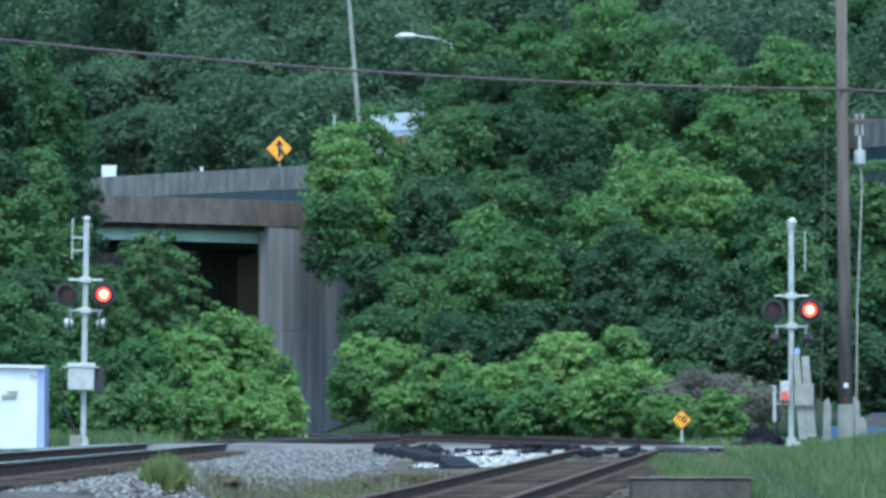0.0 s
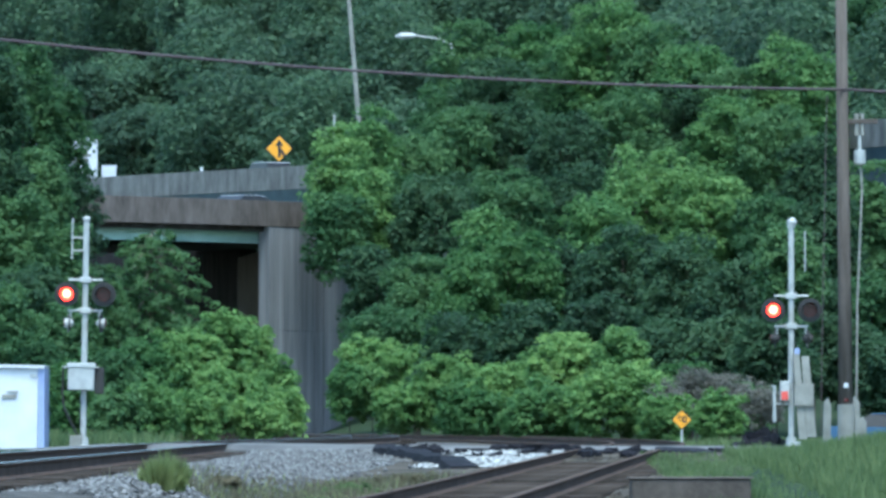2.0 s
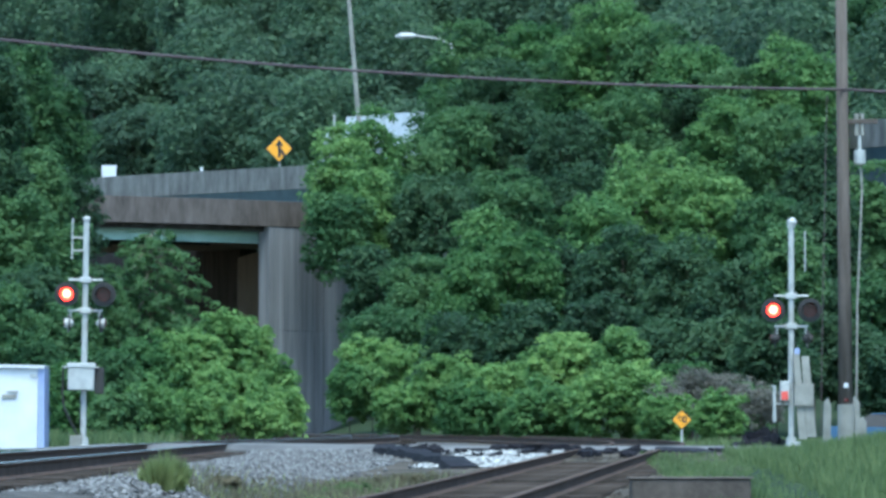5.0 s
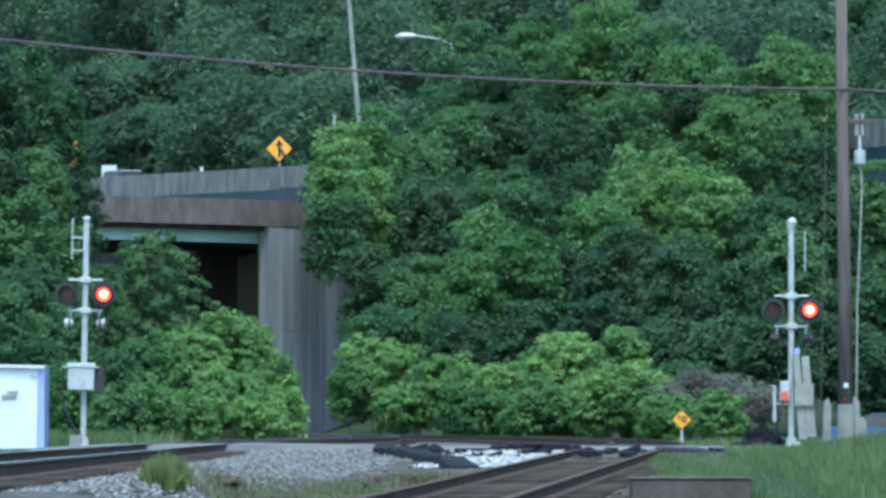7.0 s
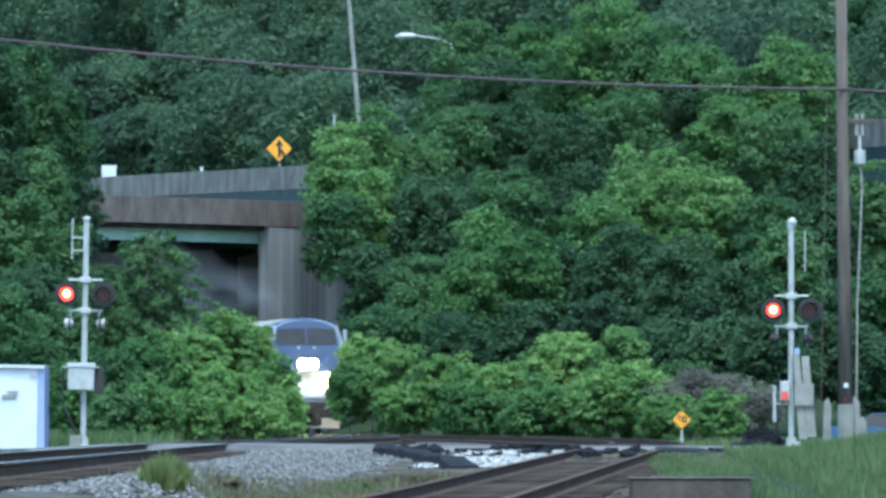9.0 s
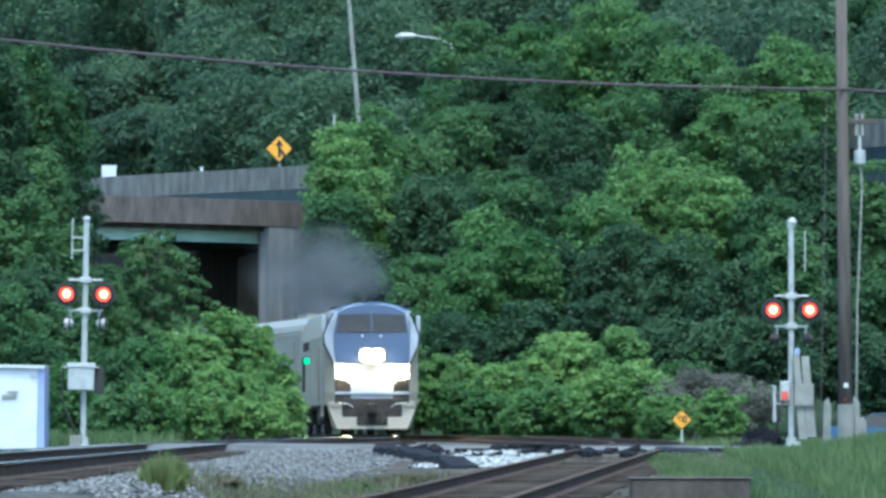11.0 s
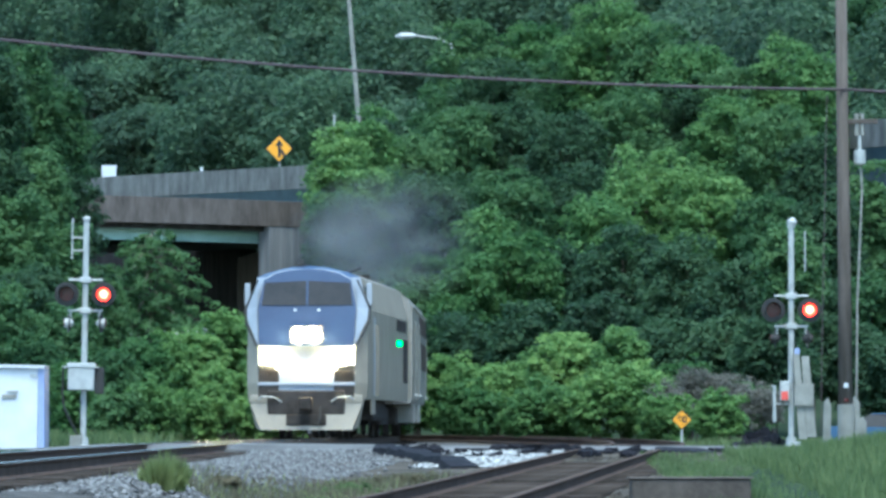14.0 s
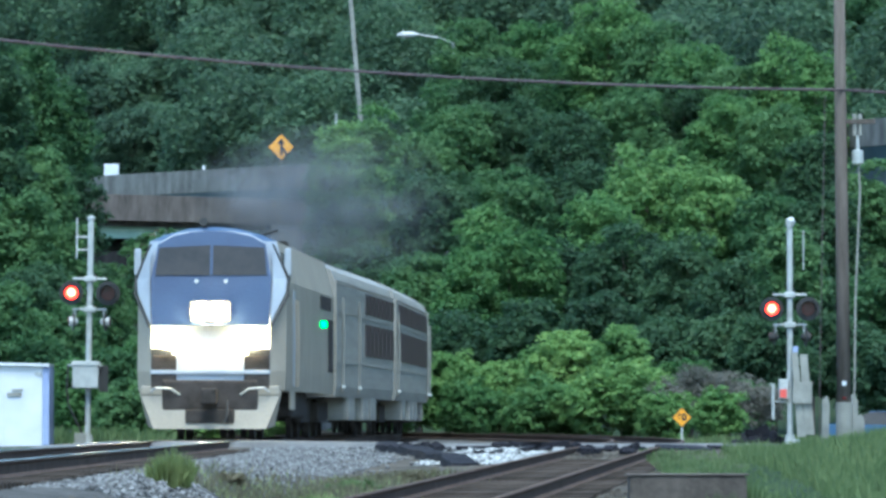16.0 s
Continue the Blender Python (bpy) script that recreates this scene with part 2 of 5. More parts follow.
TRACK_B = smooth_line([(-11, -60, -1.3), (-4.2, 0, -0.75), (-0.02, 77, -0.385), (3.0, 132, -0.12), (4.35, 156, -0.03), (4.4, 184, -0.02), (3.2, 212, -0.01), (1.5, 236, 0),
                       (-1.7, 264, 0), (-5.0, 289, 0), (-10.0, 315, 0), (-17.5, 338, 0), (-54, 404, 0), (-106, 458, 0), (-300, 582, 0)])


def along(line, s):
    d, p = line
    return Vector([float(np.interp(s, d, p[:, k])) for k in range(3)])


def sstep(a, b, v):
    t = np.clip((v - a) / (b - a), 0, 1)
    return t * t * (3 - 2 * t)


ROAD = smooth_line([(78, 190, 12.0), (48.5, 278, 12.6), (21.2, 358, 13.2), (5.1, 396, 13.2), (-14.2, 433, 13.4), (-41, 480, 13.5), (-98, 562, 13.8)], 0.25)
LOWER = smooth_line([(-73, 253, 8.6), (-45, 284, 8.8), (-18.4, 313.5, 8.95), (-11.5, 321, 8.95), (-5, 328.2, 8.85), (0.5, 334.3, 8.7)], 0.25)


def at_slope(line, slope, side=0.0):
    """The distance along a line at which x / y takes the value slope."""
    d, p = line
    t = np.gradient(p, axis=0)
    t /= np.linalg.norm(t[:, :2], axis=1)[:, None]
    q = (p[:, 0] + t[:, 1] * side) / (p[:, 1] - t[:, 0] * side)
    ok = p[:, 1] > 180
    return float(d[ok][np.argmin(np.abs(q[ok] - slope))])


def beside(line, s, side, up=0.0):
    t = along(line, s + 0.5) - along(line, s - 0.5)
    return along(line, s) + Vector((t.y, -t.x, 0)).normalized() * side + Vector((0, 0, up))


def ground_z(x, y):
    x, y = np.asarray(x, float), np.asarray(y, float)
    z = np.interp(y, [-160, 0, 60, 90, 120, 138, 152, 220, 1800], [-1.3, -1.25, -0.85, -0.68, -0.45, -0.14, -0.2, -0.3, -0.3])
    for (d, p), w in ((TRACK_A, 1.9), (TRACK_B, 1.7)):
        near = p[(p[:, 1] > 10) & (p[:, 1] < 250)]
        px, pz = np.interp(y, near[:, 1], near[:, 0]), np.interp(y, near[:, 1], near[:, 2])
        t = (1 - sstep(w, w + 1.3, np.abs(x - px))) * (y < 245)
        z = z * (1 - t) + t * np.maximum(z, pz - 0.21)
    z = z + 0.8 * sstep(3.0, 8.0, x) * sstep(52, 72, y) * (1 - sstep(104, 132, y))
    z = z - 0.45 * sstep(10, 13, x) * sstep(185, 200, y) * (1 - sstep(232, 244, y))
    slope = np.interp(y, [296, 320, 400, 430], [0, 2.0, 10.0, 10.5])
    z = z + slope * sstep(-7, 0, x + np.maximum(y - 330, 0) * 0.1)
    far = (x + 14) * 0.877 + (y - 433) * 0.48 - 20
    z = np.where(far > 0, np.maximum(z, 0) + 0.5 * far * (1 - sstep(140, 500, far) * 0.6), z)
    return z

# ---- ground ----
def build_ground():
    xs = np.unique(np.r_[np.linspace(-700, -40, 34), np.linspace(-40, -14, 27), np.linspace(-14, 14, 94), np.linspace(14, 60, 47), np.linspace(60, 700, 34)])
    ys = np.unique(np.r_[np.linspace(-160, 40, 15), np.linspace(40, 160, 161), np.linspace(160, 260, 61), np.linspace(260, 700, 120), np.linspace(700, 2600, 28)])
    X, Y = np.meshgrid(xs, ys)
    Z = ground_z(X, Y)
    rough = np.random.default_rng(3).normal(0, 0.018, Z.shape)
    Z = Z + rough * (np.abs(Y - 110) < 80)
    n = len(xs)
    verts = np.column_stack([X.ravel(), Y.ravel(), Z.ravel()]).tolist()
    faces = [(j * n + i, j * n + i + 1, (j + 1) * n + i + 1, (j + 1) * n + i) for j in range(len(ys) - 1) for i in range(n - 1)]
    me = raw("ground", verts, faces, SOIL)
    me.materials.append(DIRT)
    me.materials.append(BALLAST)
    me.materials.append(EARTH)
    mids = [(0.5 * (xs[i] + xs[i + 1]), 0.5 * (ys[j] + ys[j + 1])) for j in range(len(ys) - 1) for i in range(n - 1)]
    idx = []
    na, nb = TRACK_A[1], TRACK_B[1]
    na, nb = na[na[:, 1] < 256], nb[nb[:, 1] < 256]
    for x, y in mids:
        k = 0
        if 470 < y < 1050 and -0.031 < x / y < -0.013 and 0.034 < float(ground_z(x, y)) / y < 0.06:
            k = 3
        if -20 < y < 256 and -14 < x < 14:
            da, db = abs(x - np.interp(y, na[:, 1], na[:, 0])), abs(x - np.interp(y, nb[:, 1], nb[:, 0]))
            if da < 2.9 and db > 1.6:
                k = 2
            elif (x < 2.6 + (y - 80) * 0.06 and x > -7) or db < 2.6:
                k = 1
        elif 256 <= y < 420 and x < 0 and abs(x + 4 + (y - 270) * 0.35) < 9:
            k = 2
        idx.append(k)
    me.polygons.foreach_set("material_index", idx)
    me.shade_smooth()
    return tagged(new("ground", me), "weedy ground with gravelly dirt between the tracks", "ground", kind="structure")


build_ground()

# crossing road: a low asphalt strip with rounded crown between the verges


def build_road():
    prof = [(-60, -0.3), (-14, -0.22), (-8, -0.12), (-6.6, -0.035), (-3.4, -0.02), (0, -0.07), (2.4, -0.075), (6.2, -0.075), (9, -0.15), (16, -0.2), (70, -0.2)]
    ys = [138.4, 139.2, 145, 150.8, 151.6]
    drop = [-0.16, 0, 0.015, 0, -0.16]
    rng = random.Random(4)
    xs = np.linspace(-60, 70, 261)
    b = bmesh.new()
    rows = []
    for x in xs:
        z = np.interp(x, [q[0] for q in prof], [q[1] for q in prof])
        off = rng.uniform(-0.4, 0.4)
        rows.append([b.verts.new((x, y + (off if abs(y - 145) > 3 else 0), z + dz)) for y, dz in zip(ys, drop)])
    for r0, r1 in zip(rows, rows[1:]):
        for k in range(4):
            b.faces.new((r0[k], r1[k], r1[k + 1], r0[k + 1]))
    tagged(mesh_ob("road", b, ASPHALT), "worn grey asphalt road over the crossing", "road", kind="structure")


build_road()

# ---- tracks ----
RAIL = [(-0.07, -0.17), (0.07, -0.17), (0.07, -0.155), (0.012, -0.13), (0.01, -0.045), (0.036, -0.03), (0.036, -0.006), (0.028, 0.0), (-0.028, 0.0), (-0.036, -0.006), (-0.036, -0.03), (-0.01, -0.045), (-0.012, -0.13), (-0.07, -0.155)]
TIE_MESH = None


def build_track(name, line, label, stretch, head):
    global TIE_MESH
    root = thing(name, label, "railway track", kind="structure")
    d, p = line
    tang = np.gradient(p, axis=0)
    tang /= np.linalg.norm(tang, axis=1)[:, None]
    side = np.column_stack([tang[:, 1], -tang[:, 0], np.zeros(len(p))])
    for sgn in (-1, 1):
        keep = np.arange(0, len(p), 2)
        secs = [[tuple(p[i] + side[i] * (sgn * 0.7535 + a) + np.array((0, 0, c))) for a, c in RAIL] for i in keep]
        b = loft(secs)
        ob = part("rail", b, [RUST, head], root)
        for f in ob.data.polygons:
            r = f.index % len(RAIL)
            f.material_index = 1 if r in (6, 7, 8) else 0
    if TIE_MESH is None:
        tb = box(-1.3, -0.115, -0.34, 1.3, 0.115, -0.165, 0.012)
        o = mesh_ob("tie", tb, TIE)
        TIE_MESH = o.data
        bpy.data.objects.remove(o)
    rng = random.Random(8)
    rest = bmesh.new()
    for s in np.arange(1, d[-1] - 1, 0.55):
        c = along(line, s)
        t = along(line, s + 0.3) - along(line, s - 0.3)
        if 138.2 < c.y < 151.8 or c.y > 350 or c.y < 30:
            continue
        m = Matrix.Translation(c + Vector((0, 0, rng.uniform(-0.012, 0.012)))) @ pose(0, 0, 0, 0, 0, math.degrees(math.atan2(t.y, t.x)) - 90 + rng.uniform(-1.5, 1.5))
        if stretch[0] < c.y < stretch[1]:
            o = new("tie", TIE_MESH)
            o.parent, o.matrix_basis = root, m
        else:
            k = box(-1.3, -0.115, -0.34, 1.3, 0.115, -0.165)
            bmesh.ops.transform(k, matrix=m, verts=k.verts)
            joined(rest, k)
    tagged(part("far_ties", rest, TIE, root), kind="stuff")


build_track("main_track", TRACK_A, "brown rusty railway track on grey ballast", (62, 138), SHINY)
build_track("second_track", TRACK_B, "brown rusty railway track curving over the crossing", (62, 138), RUST)


def scatter_stones(name, label, count, region, size, seed, mat):
    """Angular stones of four shapes, one joined object."""
    rng = np.random.default_rng(seed)
    shapes = []
    octa = np.array([(1, 0, 0), (-1, 0, 0), (0, 1, 0), (0, -1, 0), (0, 0, 1), (0, 0, -1)], float)
    sides = [(0, 2, 4), (2, 1, 4), (1, 3, 4), (3, 0, 4), (2, 0, 5), (1, 2, 5), (3, 1, 5), (0, 3, 5)]
    for k in range(4):
        shapes.append((octa * rng.uniform(0.6, 1.3, (6, 1)) + rng.normal(0, 0.18, (6, 3)), sides))
    verts, faces, base = [], [], 0
    for _ in range(count):
        x, y = region(rng)
        s = size * rng.uniform(0.5, 1.3)
        v, f = shapes[rng.integers(4)]
        e = np.array(Euler(rng.uniform(0, 6.28, 3)).to_matrix())
        verts.append((v @ e.T) * s * (1, 1, 0.75) + (x, y, float(ground_z(x, y)) + s * 0.25))
        faces += [[i + base for i in g] for g in f]
        base += len(v)
    me = raw(name, np.vstack(verts).tolist(), faces, mat)
    return tagged(new(name, me), label, "ballast", kind="stuff")


def beside_main(rng):
    y = 60 + 78.4 * rng.random() ** 0.9
    return -4.9 + rng.choice([1, 1, 1, -1]) * (1.25 + abs(rng.normal(0, 1.0))), y


def shoulder(rng):
    y = rng.uniform(92, 138.4)
    return rng.uniform(-3.4, -2.5 + 2.9 * ((y - 92) / 46) ** 2), y


def between(rng):
    y = rng.uniform(124, 137.5)
    mid = 0.55 + 0.075 * (y - 124)
    return mid + rng.uniform(-1.1, 0.75), y


def beside_second(rng):
    y = rng.uniform(60, 138)
    return -0.95 + 0.0545 * (y - 60) + rng.uniform(-1.7, 1.7), y


# ---- bridges ----
def strip(line, s0, s1, profile, step=2.0):
    """A profile of (offset to the side, height) swept along a line."""
    secs = []
    for s in np.linspace(s0, s1, max(2, round((s1 - s0) / step) + 1)):
        c, t = along(line, s), along(line, s + 0.5) - along(line, s - 0.5)
        n = Vector((t.y, -t.x, 0)).normalized()
        secs.append([tuple(c + n * a + Vector((0, 0, z))) for a, z in profile])
    return loft(secs)


def build_bridges():
    up = thing("highway_viaduct", "grey concrete highway viaduct with blue steel girders", "bridge", kind="structure")
    end = ROAD[0][-1] - 1
    part("deck", strip(ROAD, 0, end, [(-5.6, 0), (5.6, 0), (5.6, -0.3), (-5.6, -0.3)], 4), ASPHALT, up)
    for a, nm in ((5.62, "parapet"), (-5.62, "parapet")):
        w = 0.38 if a > 0 else -0.38
        part(nm, strip(ROAD, 0, end, [(a, -0.3), (a, 0.2), (a + w, 0.2), (a + w, 1.49), (a + w * 0.3, 1.5), (a, 1.0)], 3), CONCRETE, up, "weather-streaked concrete parapet")
    for a in (5.8, 1.9, -1.9, -5.8):
        part("girder", strip(ROAD, 100, end, [(a - 0.15, 0.19 if abs(a) > 5 else -0.31), (a + 0.15, 0.19 if abs(a) > 5 else -0.31), (a + 0.03, -0.4), (a + 0.03, -1.7), (a + 0.2, -1.75), (a - 0.2, -1.75), (a - 0.03, -1.7), (a - 0.03, -0.4)], 4), BLUE_STEEL, up, "dull blue steel girder")
    for s in (40, 90, 135, 180, 235, 290, 340):
        if s < end:
            c = along(ROAD, s)
            g = float(ground_z(c.x, c.y))
            if c.z - 2 - g > 0.5:
                part("pier", rod([(c.x, c.y, g - 0.5), (c.x, c.y, c.z - 1.76)], 0.75, 14), CONCRETE, up)
    lo = thing("road_bridge", "stained concrete road bridge with green steel girders over the railway", "bridge", kind="structure")
    # Deck widened on its far side, added to keep the opening below dark.
    part("deck", strip(LOWER, 0, LOWER[0][-1] - 1, [(-24.0, 0), (5.0, 0), (5.0, -0.25), (-24.0, -0.25)], 3), ASPHALT, lo)
    for a in (5.02, -24.02):
        w = 0.35 if a > 0 else -0.35
        part("parapet", strip(LOWER, 0, LOWER[0][-1] - 1, [(a, -0.25), (a, -0.02), (a + w, -0.02), (a + w, 1.08), (a, 1.1)], 3), STAINED, lo, "brown-stained concrete parapet")
    # only the edge girder keeps its green; the inner ones carry shade as colour
    for a in (4.5, 1.5, -1.5, -4.5, -8, -12, -16, -20):
        part("girder", strip(LOWER, 0, at_slope(LOWER, -0.024, 5.3) + 0.2, [(a - 0.22, -0.255), (a + 0.22, -0.255), (a + 0.03, -0.3), (a + 0.03, -0.72), (a + 0.22, -0.76), (a - 0.22, -0.76), (a - 0.03, -0.72), (a - 0.03, -0.3)], 3), GREEN_STEEL if a > 4 else SHADE_STEEL, lo, "pale green painted steel girder" if a > 4 else "steel girder darkened for the shade under the deck")
    # abutment: a wall under the near edge, its return face and a wing of upright board-marked panels
    sc = at_slope(LOWER, -0.024, 5.3)
    c, t = along(LOWER, sc), (along(LOWER, sc + 0.5) - along(LOWER, sc - 0.5)).normalized()
    t.z = 0
    t.normalize()
    n = Vector((t.y, -t.x, 0)).normalized()
    ab = thing("abutment", "grey board-marked concrete bridge abutment with rust streaks", "abutment", kind="structure")
    frame_m = Matrix(((t.x, -n.x, 0, c.x + n.x * 5.3), (t.y, -n.y, 0, c.y + n.y * 5.3), (0, 0, 1, 0), (0, 0, 0, 1)))
    ab.matrix_basis = frame_m
    rng = random.Random(2)
    rw = part("return_wall", box(0.0, 0.62, -1, 0.4, 19, c.z - 0.95, 0.03), STAINED, ab)
    rw.matrix_basis = pose(0, 0, 0, 0, 0, -42)
    # back wall of the opening; its near-black colour holds the shade in there
    iw = thing("inner_wall", "concrete wall under the bridge, coloured dark for the shade there", "wall", kind="structure")
    part("wall", loft([[(-9.4, 340, -1), (-9.4, 340, 8.62), (-8.6, 341, 8.62), (-8.6, 341, -1)], [(-26, 370, -1), (-26, 370, 8.62), (-25.2, 371, 8.62), (-25.2, 371, -1)]]), SHADE_CONCRETE, iw)
    x = 0.0
    while x < 13:
        w = rng.uniform(0.55, 1.0)
        top = c.z - 0.03
        seam = 4.4 + rng.uniform(-0.05, 0.05)
        part("panel", box(x, rng.uniform(-0.06, 0.0), -1.2, x + w - 0.02, 0.6, seam, 0.015), WALL, ab)
        part("panel", box(x, rng.uniform(-0.05, 0.02), seam + 0.012, x + w - 0.02, 0.6, top, 0.015), WALL, ab)
        x += w
    # far bank abutment
    c2 = along(LOWER, sc - 34)
    o = thing("far_abutment", "stained concrete abutment behind trees", "abutment", kind="structure")
    o.matrix_basis = Matrix(((t.x, -n.x, 0, c2.x + n.x * 5.0), (t.y, -n.y, 0, c2.y + n.y * 5.0), (0, 0, 1, 0), (0, 0, 0, 1)))
    part("wall", box(-1.2, 0, -1, 0, 10, 8.0, 0.03), STAINED, o)


build_bridges()

# ---- trees ----


def dome_leaves(rng, centres, radii, outward, per, size):
    """Folded leaves in small domed tufts, thick on the upper and outer side and open below."""
    k = np.repeat(np.arange(len(centres)), per)
    n = len(k)
    d = rng.normal(size=(n, 3)) * (1, 1, 0.8) + outward[k] * 0.75 + (0, 0, 0.45)
    d /= np.linalg.norm(d, axis=1)[:, None]
    pos = centres[k] + d * radii[k][:, None] * rng.uniform(0.45, 1.12, (n, 1)) * (1, 1, 0.8)
    nrm = d * 0.6 + rng.normal(0, 0.36, (n, 3)) + (0, 0, 0.5)
    nrm /= np.linalg.norm(nrm, axis=1)[:, None]
    a = rng.normal(0, 0.8, (n, 3)) + d
    a -= nrm * np.sum(a * nrm, axis=1)[:, None]
    a /= np.linalg.norm(a, axis=1)[:, None]
    c = np.cross(nrm, a)
    L = size * rng.uniform(0.6, 1.35, (n, 1))
    v = np.stack([pos - a * L * 0.5, pos + c * L * 0.34 + nrm * L * 0.08, pos + a * L * 0.55 - nrm * L * 0.12, pos - c * L * 0.34 + nrm * L * 0.08], axis=1)
    return v.reshape(-1, 3)


def leaf_mesh(name, v, mat):
    n = len(v) // 4
    me = bpy.data.meshes.new(name)
    me.vertices.add(len(v))
    me.vertices.foreach_set("co", v.astype(np.float32).ravel())
    me.loops.add(len(v))
    me.loops.foreach_set("vertex_index", np.arange(len(v), dtype=np.int32))
    me.polygons.add(n)
    me.polygons.foreach_set("loop_start", np.arange(0, len(v), 4, dtype=np.int32))
    me.materials.append(mat)
    me.update(calc_edges=True)
    return me


def crown(rng, r, z0, z1, tuft, spread=1.0):
    """Tufts of leaves on boughs over an uneven egg-shaped crown: centres, radii and outward directions."""
    mid, half = (z0 + z1) / 2, (z1 - z0) / 2
    area = 12.0 * ((r * r) ** 1.6 / 3 + 2 * (r * half) ** 1.6 / 3) ** (1 / 1.6)
    bough = min(max(tuft * 1.9, 0.3 * r), 0.5 * half)
    nb = int(area / (bough ** 2 * 3.2)) + 6
    i = np.arange(nb) + 0.5
    zz = 1 - 1.8 * i / nb
    th = i * 2.399963 + rng.normal(0, 0.35, nb)
    q = np.sqrt(np.maximum(0, 1 - zz * zz)) ** 0.8
    rad = rng.uniform(0.62, 1.0, nb) * spread
    inner = np.maximum(1 - bough / r, 0.35)
    lump = 1 + 0.16 * np.sin(th * 3 + rng.uniform(0, 6)) + 0.1 * np.sin(th * 5 + rng.uniform(0, 6))
    c = np.column_stack([np.cos(th) * q * rad * r * inner * lump, np.sin(th) * q * rad * r * inner * lump, mid + zz * rad * (half - bough * 0.55)])
    br = bough * rng.uniform(0.7, 1.25, nb)
    nt = np.maximum(5, (2.6 * br ** 2 / tuft ** 2).astype(int) + 2)
    k = np.repeat(np.arange(nb), nt)
    out = np.column_stack([np.cos(th) * q, np.sin(th) * q, zz * 0.6])
    e = rng.normal(size=(len(k), 3)) + out[k] * 0.8 + (0, 0, 0.35)
    e /= np.linalg.norm(e, axis=1)[:, None]
    tc = c[k] + e * br[k][:, None] * rng.uniform(0.6, 1.1, (len(k), 1)) * (1, 1, 0.8)
    tc[:, 2] = np.minimum(tc[:, 2], z1 - tuft * 0.5)
    return tc, tuft * rng.uniform(0.6, 1.25, len(k)), e, c


SEEDS = itertools.count(100)


def grow(kind, x, y, top, r, depth, mat, label, group, tuft=0.5, size=0.18, per=44, shift=0.0):
    """A tree or bush on the ground: its crown of radius r reaches from top down by depth; shift leans its foot to the side."""
    rng = np.random.default_rng(next(SEEDS))
    fx = x + shift
    g = float(ground_z(fx, y)) - 0.05
    root = thing(kind, label, kind, group, pose(fx, y, g, 0, 0, 0))
    h = max(top - g, 1.2)
    z0 = max(h - depth, -0.1)
    tc, tr_, e, boughs = crown(rng, r, z0, h, tuft)
    if kind == "bush":
        tc[:, 2] += np.where(rng.random(len(tc)) < 0.16, rng.uniform(0.1, 0.42, len(tc)), 0) * (tc[:, 2] > 0.35 * h)
    keep = tc[:, 2] > 0.02
    v = dome_leaves(rng, tc[keep], tr_[keep], e[keep], per, size)
    v[:, 0] -= shift
    cr = new("crown", leaf_mesh("crown", v, mat))
    cr.parent = root
    b = bmesh.new()
    w = max(0.03, r * 0.05) if kind == "tree" else 0.02
    zc = max(z0, 0.15 * h)
    lx, ly = rng.uniform(-0.2, 0.2, 2) * r * 0.4
    stem = [Vector((0, 0, -0.4)), Vector((-shift * 0.55 + lx * 0.4, ly * 0.4, zc * 0.7)), Vector((-shift + lx, ly, (zc + h) / 2)), Vector((-shift + lx, ly, h - 0.18 * (h - z0)))]
    rod(stem, [w * 1.5, w, w * 0.6, w * 0.12], 8, b)
    for c in boughs[rng.choice(len(boughs), min(12 if kind == "tree" else 7, len(boughs)), replace=False)]:
        p2 = Vector((c[0] - shift, c[1], max(c[2], 0.1)))
        p0 = stem[1].lerp(stem[3], rng.uniform(0.1, 0.75))
        rod([p0, (p0 + p2) / 2 + Vector((0, 0, 0.05 * depth)), p2], [w * 0.4, w * 0.24, w * 0.06], 5, b)
    part("trunk", b, BARK, root, smooth=True)
    return root


def grow_rows(rows, kind, mats, label, group, tuft=0.5, size=0.18, per=44):
    for i, row in enumerate(rows):
        grow(kind, *row[:5], mats[i % len(mats)], label, group, tuft, size, per, *row[5:])


# On the slope, leaf tone also paints shade: paler prominent crowns, darker ones behind.
# crowns along the top of the slope, below the highway
grow_rows([(1.32, 372, 20.66, 1.77, 6), (4.55, 374, 20.95, 1.44, 6), (8.1, 362, 21.51, 2.92, 8), (6.33, 364, 19.72, 1.96, 7),
           (10.35, 358, 19.95, 2.2, 7), (12.14, 354, 18.92, 2.04, 6), (13.62, 350, 17.36, 1.35, 5), (16.26, 350, 19.03, 1.29, 7),
           (17.59, 346, 18.45, 1.12, 7), (0.17, 360, 17.16, 1.52, 6), (25.17, 430, 26.05, 2.48, 9), (2.37, 358, 18.03, 2.07, 6),
           (23.56, 440, 26.81, 2.03, 9)],
          'tree', [LEAF_MID, LEAF_FRESH, LEAF_FRESH, LEAF_MID, LEAF_MID, LEAF_FRESH, LEAF_MID, LEAF_FRESH, LEAF_FRESH, LEAF_MID, LEAF_MID, LEAF_DARK, LEAF_MID], 'tall leafy green tree at the top of the wooded slope', 'slope trees', 0.58, 0.2, 44)
